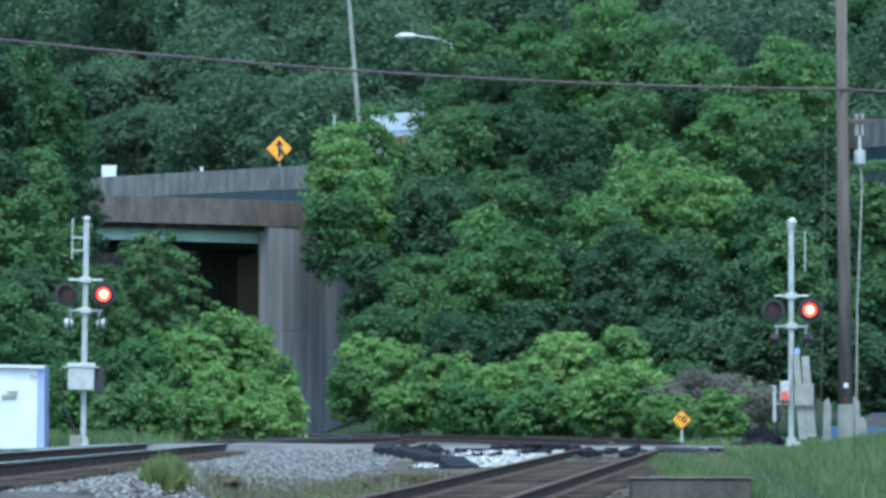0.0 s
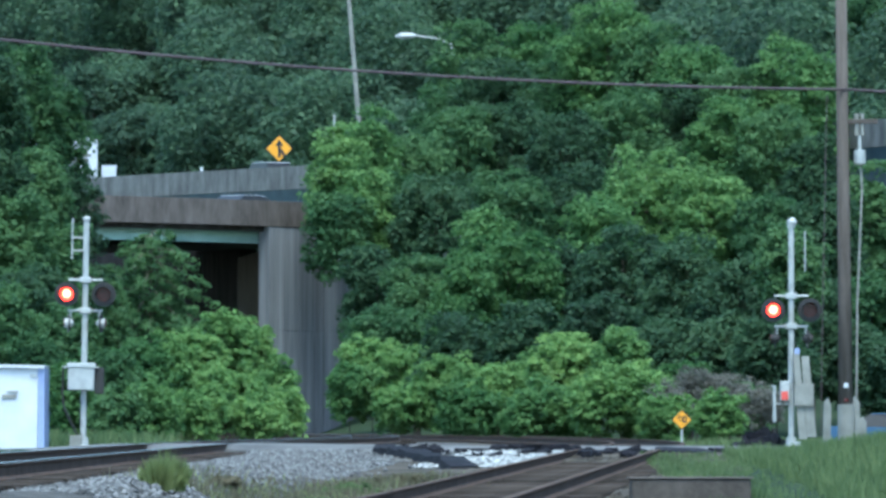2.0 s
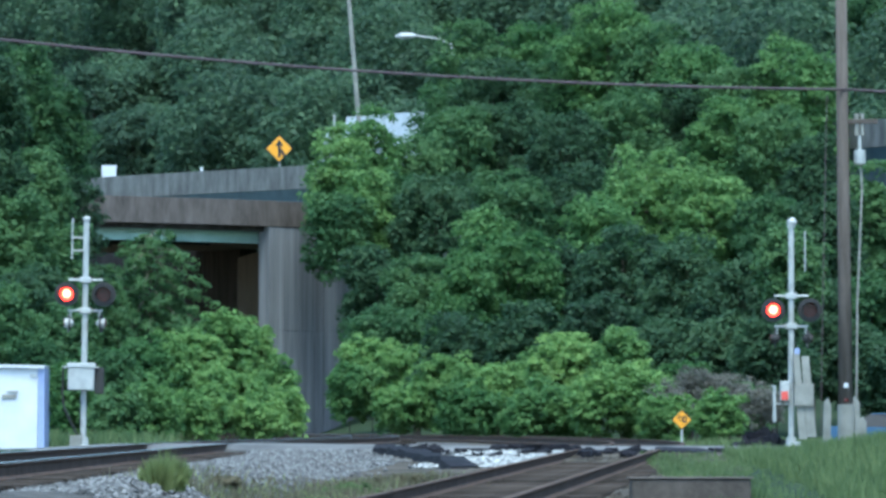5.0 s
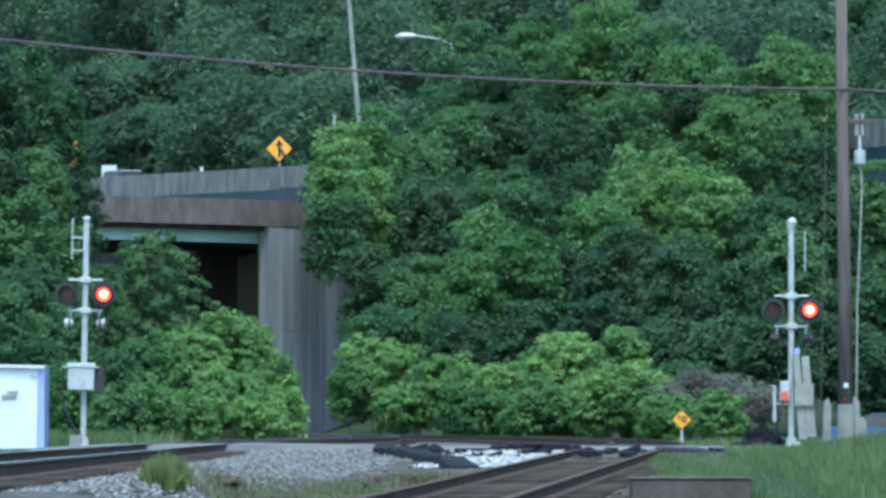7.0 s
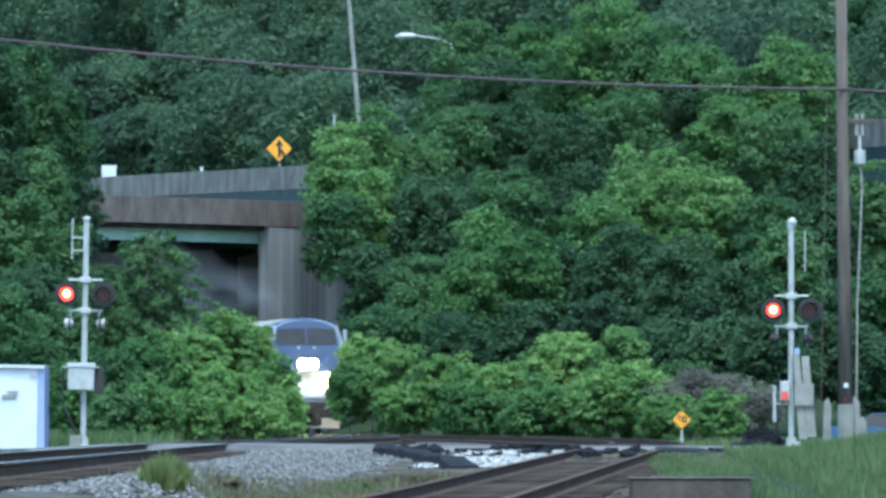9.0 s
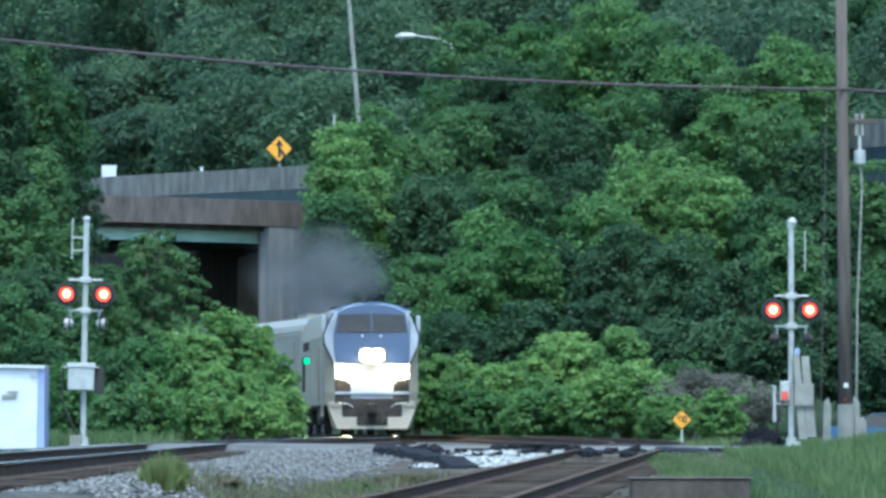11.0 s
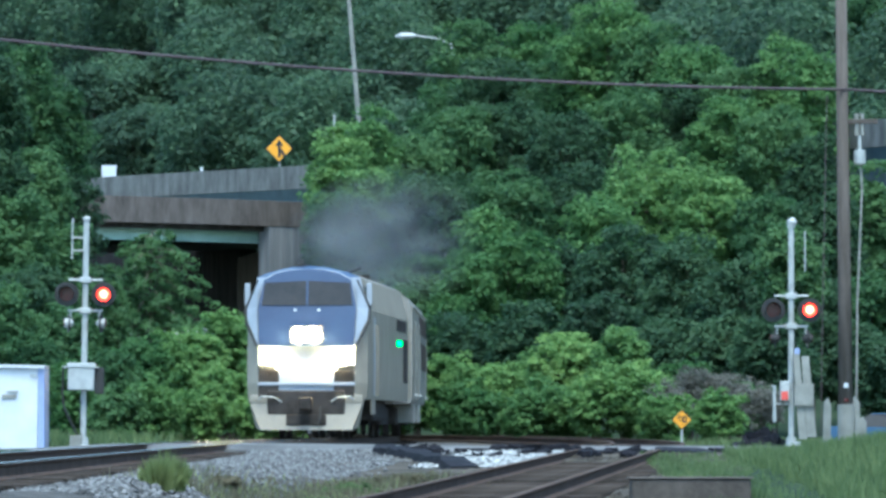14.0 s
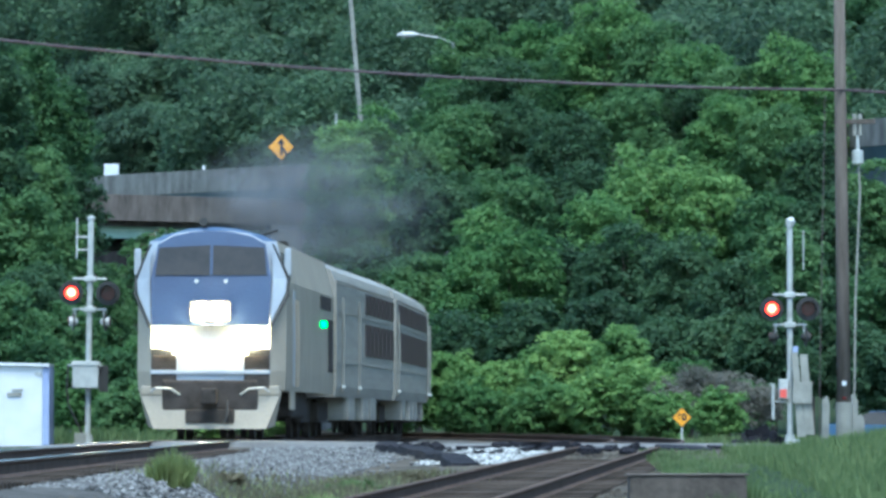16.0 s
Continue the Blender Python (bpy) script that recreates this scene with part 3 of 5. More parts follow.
grow_rows([(-4.52, 316, 13.23, 1.36, 5.5, 2.8), (-3.25, 320, 14.18, 1.48, 6, 1.6), (-1.21, 322, 13.23, 1.61, 5), (0.82, 345, 15.53, 1.99, 6),
           (3.22, 346, 15.84, 2.13, 6), (5.65, 340, 14.78, 2.22, 6), (8.73, 348, 16.46, 2.41, 7), (13.08, 336, 15.52, 1.94, 5.5),
           (15.18, 334, 14.91, 2.18, 6), (16.43, 328, 13.27, 1.39, 5.5), (11.47, 350, 16.55, 2.15, 6), (-2.04, 316, 11.33, 1.7, 5)],
          'tree', [LEAF_FRESH, LEAF_FRESH, LEAF_MID, LEAF_MID, LEAF_DARK, LEAF_DARK, LEAF_MID, LEAF_FRESH, LEAF_MID, LEAF_DARK, LEAF_DARK, LEAF_MID], 'leafy green tree on the wooded slope', 'slope trees')
grow_rows([(-4.32, 312, 10.48, 1.2, 4.5, 3.0), (-3.48, 314, 11.27, 1.45, 5, 1.6), (-0.1, 312, 11.2, 2.16, 6), (2.96, 318, 11.4, 2.2, 6),
           (5.56, 320, 11.72, 1.85, 5.5), (8.22, 300, 11.75, 2.54, 7), (10.68, 298, 10.94, 1.95, 6.5), (13.34, 296, 9.96, 2.05, 7),
           (15.29, 294, 9.89, 1.36, 6.5), (5.97, 292, 9.6, 1.35, 5), (1.7, 290, 8.83, 1.56, 5)],
          'tree', [LEAF_MID, LEAF_FRESH, LEAF_DARK, LEAF_MID, LEAF_DARK, LEAF_FRESH, LEAF_FRESH, LEAF_MID, LEAF_DARK, LEAF_FRESH, LEAF_FRESH], 'leafy green tree halfway down the wooded slope', 'slope trees')
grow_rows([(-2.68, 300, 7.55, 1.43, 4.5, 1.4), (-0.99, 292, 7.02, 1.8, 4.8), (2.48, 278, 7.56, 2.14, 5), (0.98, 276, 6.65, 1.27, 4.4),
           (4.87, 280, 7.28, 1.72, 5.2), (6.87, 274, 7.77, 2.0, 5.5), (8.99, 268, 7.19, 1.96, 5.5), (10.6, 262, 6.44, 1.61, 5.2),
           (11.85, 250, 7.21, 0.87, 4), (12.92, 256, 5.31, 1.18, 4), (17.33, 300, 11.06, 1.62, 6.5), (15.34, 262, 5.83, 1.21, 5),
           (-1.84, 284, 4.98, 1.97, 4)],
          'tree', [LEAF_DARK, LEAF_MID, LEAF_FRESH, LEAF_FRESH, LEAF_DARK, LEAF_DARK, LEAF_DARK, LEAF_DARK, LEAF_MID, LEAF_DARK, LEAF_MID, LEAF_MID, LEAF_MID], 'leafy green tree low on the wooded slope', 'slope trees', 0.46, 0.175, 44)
# thicket filling the dark recess, its shade put into the leaf colour
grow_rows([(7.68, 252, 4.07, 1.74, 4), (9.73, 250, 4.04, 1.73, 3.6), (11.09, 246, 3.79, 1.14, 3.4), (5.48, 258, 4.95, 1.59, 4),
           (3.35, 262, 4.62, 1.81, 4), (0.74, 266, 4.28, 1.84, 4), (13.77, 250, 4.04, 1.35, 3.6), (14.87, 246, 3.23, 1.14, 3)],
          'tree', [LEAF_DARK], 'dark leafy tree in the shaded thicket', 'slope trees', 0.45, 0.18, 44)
grow_rows([(-2.59, 272, 3.49, 1.57, 3.2), (-1.01, 268, 3.23, 1.34, 3), (-3.41, 270, 2.47, 0.93, 2.2), (0.12, 262, 2.77, 1.11, 2.8),
           (1.82, 246, 2.47, 1.42, 2.6), (0.95, 242, 1.5, 1.12, 1.8), (4.05, 244, 3.39, 1.31, 3.4), (5.85, 242, 3.59, 0.97, 3.4),
           (3.17, 248, 3.02, 1.05, 3), (5.19, 232, 2.13, 1.43, 2.4), (6.41, 234, 2.15, 1.08, 2.3), (3.26, 234, 1.47, 1.44, 1.8),
           (-1.09, 262, 1.6, 1.41, 1.6)],
          'bush', [LEAF_BRIGHT, LEAF_BRIGHT, LEAF_FRESH], 'bright green bush beside the railway', 'bushes', 0.27, 0.14, 42)
grow_rows([(7.89, 238, 2.31, 0.95, 2.2), (8.33, 222, 1.24, 0.79, 1.5), (9.91, 236, 1.48, 0.73, 1.5), (6.95, 228, 1.09, 0.88, 1.4)],
          'bush', [LEAF_FRESH, LEAF_BRIGHT], 'small ragged green bush behind the speed sign', 'bushes', 0.22, 0.12, 34)
grow_rows([(8.01, 231, 2.07, 0.71, 1.9), (9.07, 233, 1.91, 0.81, 1.8), (9.93, 230, 1.48, 0.67, 1.4), (6.98, 229, 1.44, 0.53, 1.2)],
          'bush', [TWIG], 'grey leafless brush by the track', 'bushes', 0.3, 0.075, 60)
# beside the main line, below the bridge
grow_rows([(-6.36, 218, 3.64, 1.04, 3.2), (-7.21, 216, 3.01, 0.86, 2.8), (-5.66, 219, 3.33, 0.74, 3), (-4.91, 217, 2.22, 0.67, 2.2),
           (-4.59, 214, 1.37, 0.56, 1.5), (-6.26, 212, 1.85, 1.14, 2), (-7.97, 214, 2.69, 0.74, 2.4), (-5.21, 209, 0.95, 0.8, 1.0),
           (-7.07, 207, 1.18, 0.96, 1.4)],
          'bush', [LEAF_BRIGHT], 'bright green bush in front of the bridge', 'bushes', 0.24, 0.12, 42)
grow_rows([(-8.62, 208, 2.78, 0.96, 2.6), (-9.16, 204, 2.34, 0.78, 2.4), (-8.06, 202, 1.47, 0.85, 1.8), (-8.82, 198, 1.14, 0.76, 1.5),
           (-10.06, 200, 2.07, 0.69, 2.2), (-11.47, 206, 2.6, 0.95, 2.8)],
          'bush', [LEAF_FRESH, LEAF_MID], 'green bush behind the crossing signal', 'bushes', 0.24, 0.12, 40)
grow_rows([(-13.51, 236, 12.55, 1.36, 6.5), (-13.98, 226, 12.38, 1.04, 7), (-12.61, 238, 11.37, 1.01, 5), (-12.81, 230, 9.41, 1.24, 5),
           (-12.03, 232, 8.42, 0.86, 4.4), (-13.16, 224, 7.62, 1.21, 5), (-11.98, 226, 6.47, 0.73, 4), (-12.14, 218, 5.08, 1.09, 4.4),
           (-12.7, 212, 4.79, 0.98, 4.4), (-11.2, 216, 3.87, 0.75, 3), (-11.38, 228, 5.3, 0.44, 2.4)],
          'tree', [LEAF_MID, LEAF_DARK, LEAF_MID], 'dark leafy tree beside the railway', 'line trees', 0.42, 0.15, 48)
grow_rows([(-24.56, 520, 25.7, 2.8, 9), (-20.72, 524, 26.62, 3.02, 9.5), (-17.43, 522, 26.2, 2.61, 9), (-14.02, 515, 25.3, 2.38, 8.5),
           (-10.71, 508, 23.87, 2.15, 8), (-21.31, 500, 21.96, 2.88, 8), (-17.77, 498, 21.87, 2.68, 8), (-14.27, 496, 21.4, 2.48, 7.5),
           (-11.13, 492, 20.67, 1.89, 6.5), (-27.07, 530, 25.29, 2.45, 9), (-8.62, 500, 22.54, 1.73, 7), (-3.47, 480, 23.31, 2.58, 9),
           (-6.56, 490, 22.28, 1.88, 7), (-1.76, 520, 28.42, 3.2, 10)],
          'tree', [LEAF_FAR], 'dull green tree behind the highway', 'hillside trees', 0.85, 0.3, 46)


def hemlock(x, y, top, r, depth):
    """A drooping evergreen: flat fans of foliage in tiers that bow down at their tips."""
    rng = np.random.default_rng(61)
    g = float(ground_z(x, y)) - 0.05
    root = thing("tree", "dark evergreen with drooping tiers of foliage under the bridge", "tree", "line trees", pose(x, y, g))
    h = top - g
    cs, rs, es = [], [], []
    b = bmesh.new()
    rod([(0, 0, -0.4), (0, 0, h * 0.5), (0, 0, h - 0.1)], [0.16, 0.1, 0.02], 8, b)
    for k in range(64):
        f = (k / 63) ** 0.8
        z = h - 0.15 - f * depth
        a = k * 2.399963
        reach = r * (0.3 + 0.7 * f ** 0.4) * rng.uniform(0.7, 1.08)
        tip = Vector((math.cos(a) * reach, math.sin(a) * reach, z - 0.3 * reach))
        rod([(0, 0, z + 0.1), (tip.x * 0.5, tip.y * 0.5, z + 0.06), tip], [0.03, 0.02, 0.006], 5, b)
        for j in range(int(9 + reach * 6)):
            q = rng.uniform(0.15, 1.03)
            side = rng.normal(0, 0.16 * reach * (1.1 - 0.6 * q))
            cs.append((tip.x * q - math.sin(a) * side, tip.y * q + math.cos(a) * side, z + 0.08 - 0.3 * reach * q ** 1.8 + rng.normal(0, 0.04)))
            rs.append(rng.uniform(0.12, 0.24))
            es.append((math.cos(a), math.sin(a), -0.2))
    cr = new("crown", leaf_mesh("crown", dome_leaves(rng, np.array(cs), np.array(rs), np.array(es), 16, 0.12), LEAF_MID))
    cr.parent = root
    part("trunk", b, BARK, root, smooth=True)


hemlock(-9.6, 242, 6.78, 2.6, 4.4)
hemlock(-10.96, 234, 5.43, 1.44, 3.4)


def far_woods():
    """The wooded hill behind the highway: one mass of many crowns, broken by a dark hollow and a bare earth cut."""
    rng = np.random.default_rng(77)
    out, spots = [], []
    for _ in range(26000):
        y = rng.uniform(400, 1050)
        x = rng.uniform(-0.066, 0.066) * y
        far = (x + 14) * 0.877 + (y - 433) * 0.48 - 20
        if far < 2 or far > 215:
            continue
        g = float(ground_z(x, y))
        a, q = x / y, g / y
        if q > 0.061 or (-0.003 < a < 0.034 and q < 0.047) or q < 0.026 or (0.03 < a < 0.046 and q < 0.03):
            continue
        if ((-0.048 < a < -0.034 and q > 0.038) or (-0.03 < a < -0.016 and 0.035 < q < 0.053)) and rng.random() < 0.85:
            continue
        r = rng.uniform(2.6, 5.0)
        if all((x - i) ** 2 + (y - j) ** 2 > (0.62 * (r + k)) ** 2 for i, j, k in spots):
            spots.append((x, y, r))
    for x, y, r in spots:
        g = float(ground_z(x, y))
        h = r * rng.uniform(1.7, 2.9)
        tc, tr_, e, _ = crown(rng, r, h * 0.12, h, 1.0)
        k = tc[:, 2] > h * 0.2
        out.append(dome_leaves(rng, tc[k], tr_[k], e[k], 14, 0.4) + (x, y, g))
    me = leaf_mesh("far_woods", np.vstack(out), LEAF_FAR)
    tagged(new("far_woods", me), "dense dark green woods on the far hillside", "woods", kind="stuff")


far_woods()


def blades(name, label, count, region, height, seed, mat, width=0.012):
    rng = np.random.default_rng(seed)
    xy = np.array([region(rng) for _ in range(count)])
    z = ground_z(xy[:, 0], xy[:, 1]) - 0.02
    h = height * rng.uniform(0.45, 1.2, count)
    a = rng.uniform(0, 6.28, count)
    lean = rng.normal(0, 0.2, (count, 2)) * h[:, None]
    w = np.column_stack([np.cos(a), np.sin(a)]) * width * rng.uniform(0.7, 1.6, (count, 1))
    p0 = np.column_stack([xy - w, z])
    p1 = np.column_stack([xy + w, z])
    p2 = np.column_stack([xy + lean * 0.45 + w * 0.8, z + h * 0.6])
    p3 = np.column_stack([xy + lean, z + h])
    v = np.stack([p0, p1, p2, p3], axis=1).reshape(-1, 3)
    tagged(new(name, leaf_mesh(name, v, mat)), label, "grass", kind="stuff")


def bank(rng):
    y = rng.uniform(58, 134)
    x0 = 2.9 + 0.012 * (y - 77)
    return x0 + 1.5 + abs(rng.normal(0, 1)) * 2.6, y


def bank_edge(rng):
    y = rng.uniform(80, 134)
    return 2.9 + 0.012 * (y - 77) + abs(rng.normal(0, 0.9)), y


def verge(rng):
    y = rng.uniform(158, 225)
    return rng.uniform(7.2, 15), y


def strip_between(rng):
    y = rng.uniform(76, 110)
    return -2.1 + 0.045 * (y - 80) + rng.normal(0, 0.5), y


def left_edge(rng):
    y = rng.uniform(153, 215)
    return rng.uniform(-14, -7.2), y


blades("grass", "long green grass on the bank", 38000, bank, 0.27, 5, GRASS, 0.007)
blades("short_grass", "short patchy grass along the bank foot", 9000, bank_edge, 0.13, 15, GRASS, 0.007)
blades("verge_grass", "green grass beside the crossing", 7000, verge, 0.3, 6, GRASS, 0.016)
blades("weeds", "dry beige weeds between the tracks", 7000, strip_between, 0.15, 7, DRY, 0.007)
blades("green_weeds", "patchy green weeds between the tracks", 2500, strip_between, 0.13, 8, TUFT, 0.007)
blades("roadside_grass", "green weeds along the line", 7000, left_edge, 0.45, 9, GRASS, 0.018)
scatter_stones("ballast", "loose grey ballast stones along the track", 15000, beside_main, 0.03, 31, STONE)
scatter_stones("ballast_shoulder", "pale grey ballast spilling from the shoulder", 15000, shoulder, 0.032, 32, STONE)
scatter_stones("ballast_patch", "clean white ballast beside the crossing", 5500, between, 0.05, 33, CLEAN_STONE)
scatter_stones("dirty_ballast", "brown dirty ballast in the second track", 7000, beside_second, 0.03, 34, DIRT)

# ---- signals at the crossing ----
SWITCH = 0.7
BULBS = []


def disc(x, y, z, r, y1, n=24, bm=None):
    return rod([(x, y, z), (x, y1, z)], r, n, bm)


def lamp_head(sig, x, z, right_phase, y=-0.1):
    """A flashing lamp: black backing disc, hood, dark red lens and the lamp unit that comes forward when lit."""
    head = part("lamp_head", disc(x, y, z, 0.255, y + 0.03), BLACK, sig, "black round lamp backing disc")
    hood = bmesh.new()
    arc = [(0.175 * math.cos(a), 0.175 * math.sin(a)) for a in np.linspace(-0.5, math.pi + 0.5, 17)]
    inner = [(0.167 * math.cos(a), 0.167 * math.sin(a)) for a in np.linspace(math.pi + 0.5, -0.5, 17)]
    loft([[(x + a, y - 0.26 + 0.02 * abs(a), z + b) for a, b in arc + inner], [(x + a, y, z + b) for a, b in arc + inner]], hood)
    part("hood", hood, BLACK, head)
    part("housing", rod([(x, y + 0.03, z), (x, y + 0.16, z)], [0.19, 0.1], 18), BLACK, head)
    part("lens", disc(x, y - 0.012, z, 0.15, y), RED_LENS, head, "dark red glass lens")
    bulb = part("bulb", disc(0, 0, 0, 0.135, 0.008), [RED_GLOW], head, "glowing red lamp")
    part("filament", disc(0.0, -0.006, 0.01, 0.078, -0.001), RED_CORE, bulb)
    BULBS.append((bulb, x, y, z, right_phase))


def small_head(sig, x, z, turn, paint):
    h = part("side_lamp", rod([(0, -0.1, 0), (0, -0.02, 0), (0, 0.06, 0), (0, 0.1, 0)], [0.1, 0.1, 0.08, 0.03], 14), paint, sig, "small lamp facing along the road")
    part("backing_disc", rod([(0, -0.02, 0), (0, 0, 0)], 0.2, 20), BLACK, h)
    part("lens", disc(0, -0.11, 0, 0.085, -0.1, 16), RED_LENS, h)
    h.matrix_basis = pose(x, -0.05, z, 0, 0, turn)


def crossing_signal(x, y, height, lamp_z, cabinet):
    g = float(ground_z(x, y))
    sig = thing("crossing_signal", "silver railway crossing signal mast with flashing red lamps" + (" and relay box" if cabinet else " and raised gate"), "crossing signal", "crossing signals", pose(x, y, g, 0, 0 if not cabinet else 0.9, 0))
    part("mast", rod([(0, 0, 0), (0, 0, height)], 0.062, 16), GALV, sig, "silver painted steel mast")
    part("cap", rod([(0, 0, height - 0.01), (0, 0, height + 0.03), (0, 0, height + 0.07)], [0.085, 0.085, 0.03], 14), GALV, sig)
    part("base", rod([(0, 0, -0.1), (0, 0, 0.05), (0, 0, 0.14), (0, 0, 0.3)], [0.19, 0.19, 0.12, 0.1], 12), GALV, sig)
    for dz in (0.3, -0.34):
        part("crossarm", rod([(-0.36, -0.03, lamp_z + dz), (0.36, -0.03, lamp_z + dz)], 0.025, 8), GALV, sig)
        part("clamp", box(-0.12, -0.1, lamp_z + dz - 0.06, 0.12, 0.1, lamp_z + dz + 0.06, 0.02), GALV, sig)
    for sx in (-1, 1):
        lamp_head(sig, sx * 0.385, lamp_z, sx > 0)
        part("hanger", rod([(sx * 0.3, -0.03, lamp_z - 0.34), (sx * 0.3, -0.03, lamp_z - 0.5)], 0.02, 8), GALV, sig)
        small_head(sig, sx * 0.33, lamp_z - 0.6, 97 * sx if not cabinet else 80 * sx, GALV if cabinet else BLACK)
    if cabinet:
        part("relay_box", box(-0.33, -0.25, 1.27, 0.22, 0.2, 1.82, 0.03), GALV, sig, "pale grey steel mechanism box")
        part("box_lid", box(-0.35, -0.27, 1.74, 0.24, 0.22, 1.84, 0.02), GALV, sig)
        part("bracket", box(0.22, -0.06, 1.2, 0.42, 0.06, 1.75, 0.02), BLACK, sig)
        part("gate_shaft", rod([(-0.44, -0.1, 1.75), (0.3, -0.1, 1.75)], 0.02, 8), GALV, sig)
        part("conduit", rod([(-0.43, -0.1, 1.75), (-0.44, -0.1, 1.2), (-0.4, -0.1, 0.9), (-0.2, -0.08, 0.5), (-0.1, -0.05, 0.3)], 0.022, 8), BLACK, sig)
        part("junction_box", box(-0.27, -0.2, 0.02, -0.02, 0.1, 0.33, 0.02), GREY_BOARD, sig)
        for zz in (4.45, 4.18):
            part("bracket_arm", rod([(-0.3, 0, zz), (0, 0, zz)], 0.018, 6), GALV, sig)
        part("rod", rod([(-0.29, 0, 4.0), (-0.29, 0, 4.85)], 0.018, 8), GALV, sig)
    else:
        part("bell", rod([(0, 0, height + 0.03), (0.02, 0, height + 0.12), (0.05, 0, height + 0.2)], [0.09, 0.11, 0.04], 14), GALV, sig)
        part("rod", rod([(0.29, 0, 3.8), (0.29, 0, 4.65)], 0.016, 8), GALV, sig)
        for x0, x1, z0, z1 in ((0.03, 0.16, 0.25, 2.05), (0.2, 0.36, 0.3, 2.0)):
            part("gate_arm_plate", loft([[(x0 + a + (2 - z) * 0.07, -0.2, z) for a, z in ((0, z0), (x1 - x0 + 0.04, z0), (x1 - x0, z1), (0, z1))],
                                         [(x0 + a + (2 - z) * 0.07, -0.12, z) for a, z in ((0, z0), (x1 - x0 + 0.04, z0), (x1 - x0, z1), (0, z1))]]), GREY_BOARD, sig, "grey counterweight plate of the raised gate")
        part("counterweight", box(0.05, -0.26, 0.95, 0.46, -0.205, 1.42, 0.015), GREY_BOARD, sig)
        part("gate_box", box(-0.24, -0.22, 1.05, -0.05, 0.1, 1.48, 0.02), GALV, sig)
        part("bracket", rod([(-0.42, -0.1, 1.38), (-0.36, -0.1, 1.38), (-0.36, -0.1, 0.62), (-0.36, -0.1, 1.0), (-0.06, -0.1, 1.0)], 0.035, 8), GALV, sig)
        part("warning_plate", box(-0.22, -0.25, 1.08, -0.08, -0.225, 1.26, 0.005), RED_MARK, sig, "small red and white plate")
        part("blue_tag", box(0.06, -0.14, 2.02, 0.17, -0.1, 2.17, 0.01), BLUE_EDGE, sig, "small blue tag plate")
        part("junction_box", box(0.06, -0.15, 0.0, 0.2, 0.05, 0.2, 0.02), GALV, sig)
    return sig


LEFT_SIGNAL = crossing_signal(-7.5, 153, 4.83, 3.27, True)
RIGHT_SIGNAL = crossing_signal(7.34, 154.8, 4.72, 2.97, False)


def bungalow():
    t = thing("equipment_cabin", "white metal railway equipment cabin beside the line", "equipment cabin", at=pose(-9.75, 153, -0.28, 0, 0, 0))
    part("body", box(-2.2, -0.9, 0, 1.36, 0.9, 1.8, 0.02), WHITE, t)
    # Strip along the right end; its blue-grey puts that side's shade into colour.
    part("shaded_side", box(1.36, -0.92, 0, 1.5, 0.92, 1.84, 0.015), BLUE_EDGE, t, "blue-grey strip for the cabin's shaded side")
    part("roof", slab([(-2.28, 1.87), (1.5, 1.8), (1.5, 1.86), (-2.28, 1.95)], -0.98, 0.98), WHITE, t)
    part("vent", box(0.62, -0.93, 1.18, 0.92, -0.9, 1.26, 0.01), GREY_BOARD, t)
    part("vent", box(0.72, -0.935, 1.3, 0.95, -0.9, 1.33, 0.008), GREY_BOARD, t)
    part("hinge", box(1.2, -0.93, 1.62, 1.34, -0.9, 1.68, 0.008), GALV, t)


bungalow()


def diamond_sign(name, x, y, z, half, turn, label, post_to):
    t = thing(name, label, "road sign", at=pose(x, y, z, 0, 0, turn))
    part("border", slab([(0, half), (half, 0), (0, -half), (-half, 0)], 0, 0.012), BLACK, t)
    k = half * 0.91
    part("face", slab([(0, k), (k, 0), (0, -k), (-k, 0)], -0.006, 0.0), YELLOW, t, "yellow reflective sign face")
    part("post", box(-0.03, 0.013, post_to - z, 0.03, 0.07, half * 0.5, 0.005), GALV, t)
    return t


# merge sign over the viaduct's parapet
mp_ = beside(ROAD, at_slope(ROAD, -0.0223, 6.2), 6.2)
ms = diamond_sign("merge_sign", mp_.x, mp_.y, 0.355 + 0.0376 * mp_.y, 0.84, -8, "yellow diamond merge sign with a black arrow", mp_.z - 0.4)
part("symbol", slab([(-0.08, -0.52), (0.09, -0.52), (0.09, 0.16), (0.26, 0.16), (0.0, 0.56), (-0.26, 0.16), (-0.08, 0.16)], -0.014, -0.007), BLACK, ms)
part("symbol", slab([(0.28, -0.52), (0.4, -0.38), (0.2, -0.1), (0.091, 0.04), (0.091, -0.16), (0.14, -0.3)], -0.014, -0.007), BLACK, ms)
ss = diamond_sign("speed_sign", 6.99, 215, 0.5, 0.3, 0, "small yellow diamond speed sign beside the track", -0.4)
fc = bpy.data.curves.new("figures", "FONT")
fc.body, fc.size, fc.align_x, fc.align_y, fc.extrude, fc.offset = "60", 0.28, "CENTER", "CENTER", 0.002, 0.012
fo = new("figures", fc)
fo.data.materials.append(BLACK)
fo.parent, fo.matrix_basis = ss, pose(0, -0.01, 0, 90, 0, 0)

bp_ = beside(ROAD, at_slope(ROAD, -0.04555, 6.2), 6.2)
pb = thing("parapet_board", "small white board above the viaduct parapet", "sign board", at=pose(bp_.x, bp_.y, 0.355 + 0.034 * bp_.y, 0, 0, -10))
part("board", box(-0.47, 0, -0.2, 0.47, 0.03, 0.6, 0.005), WHITE, pb)
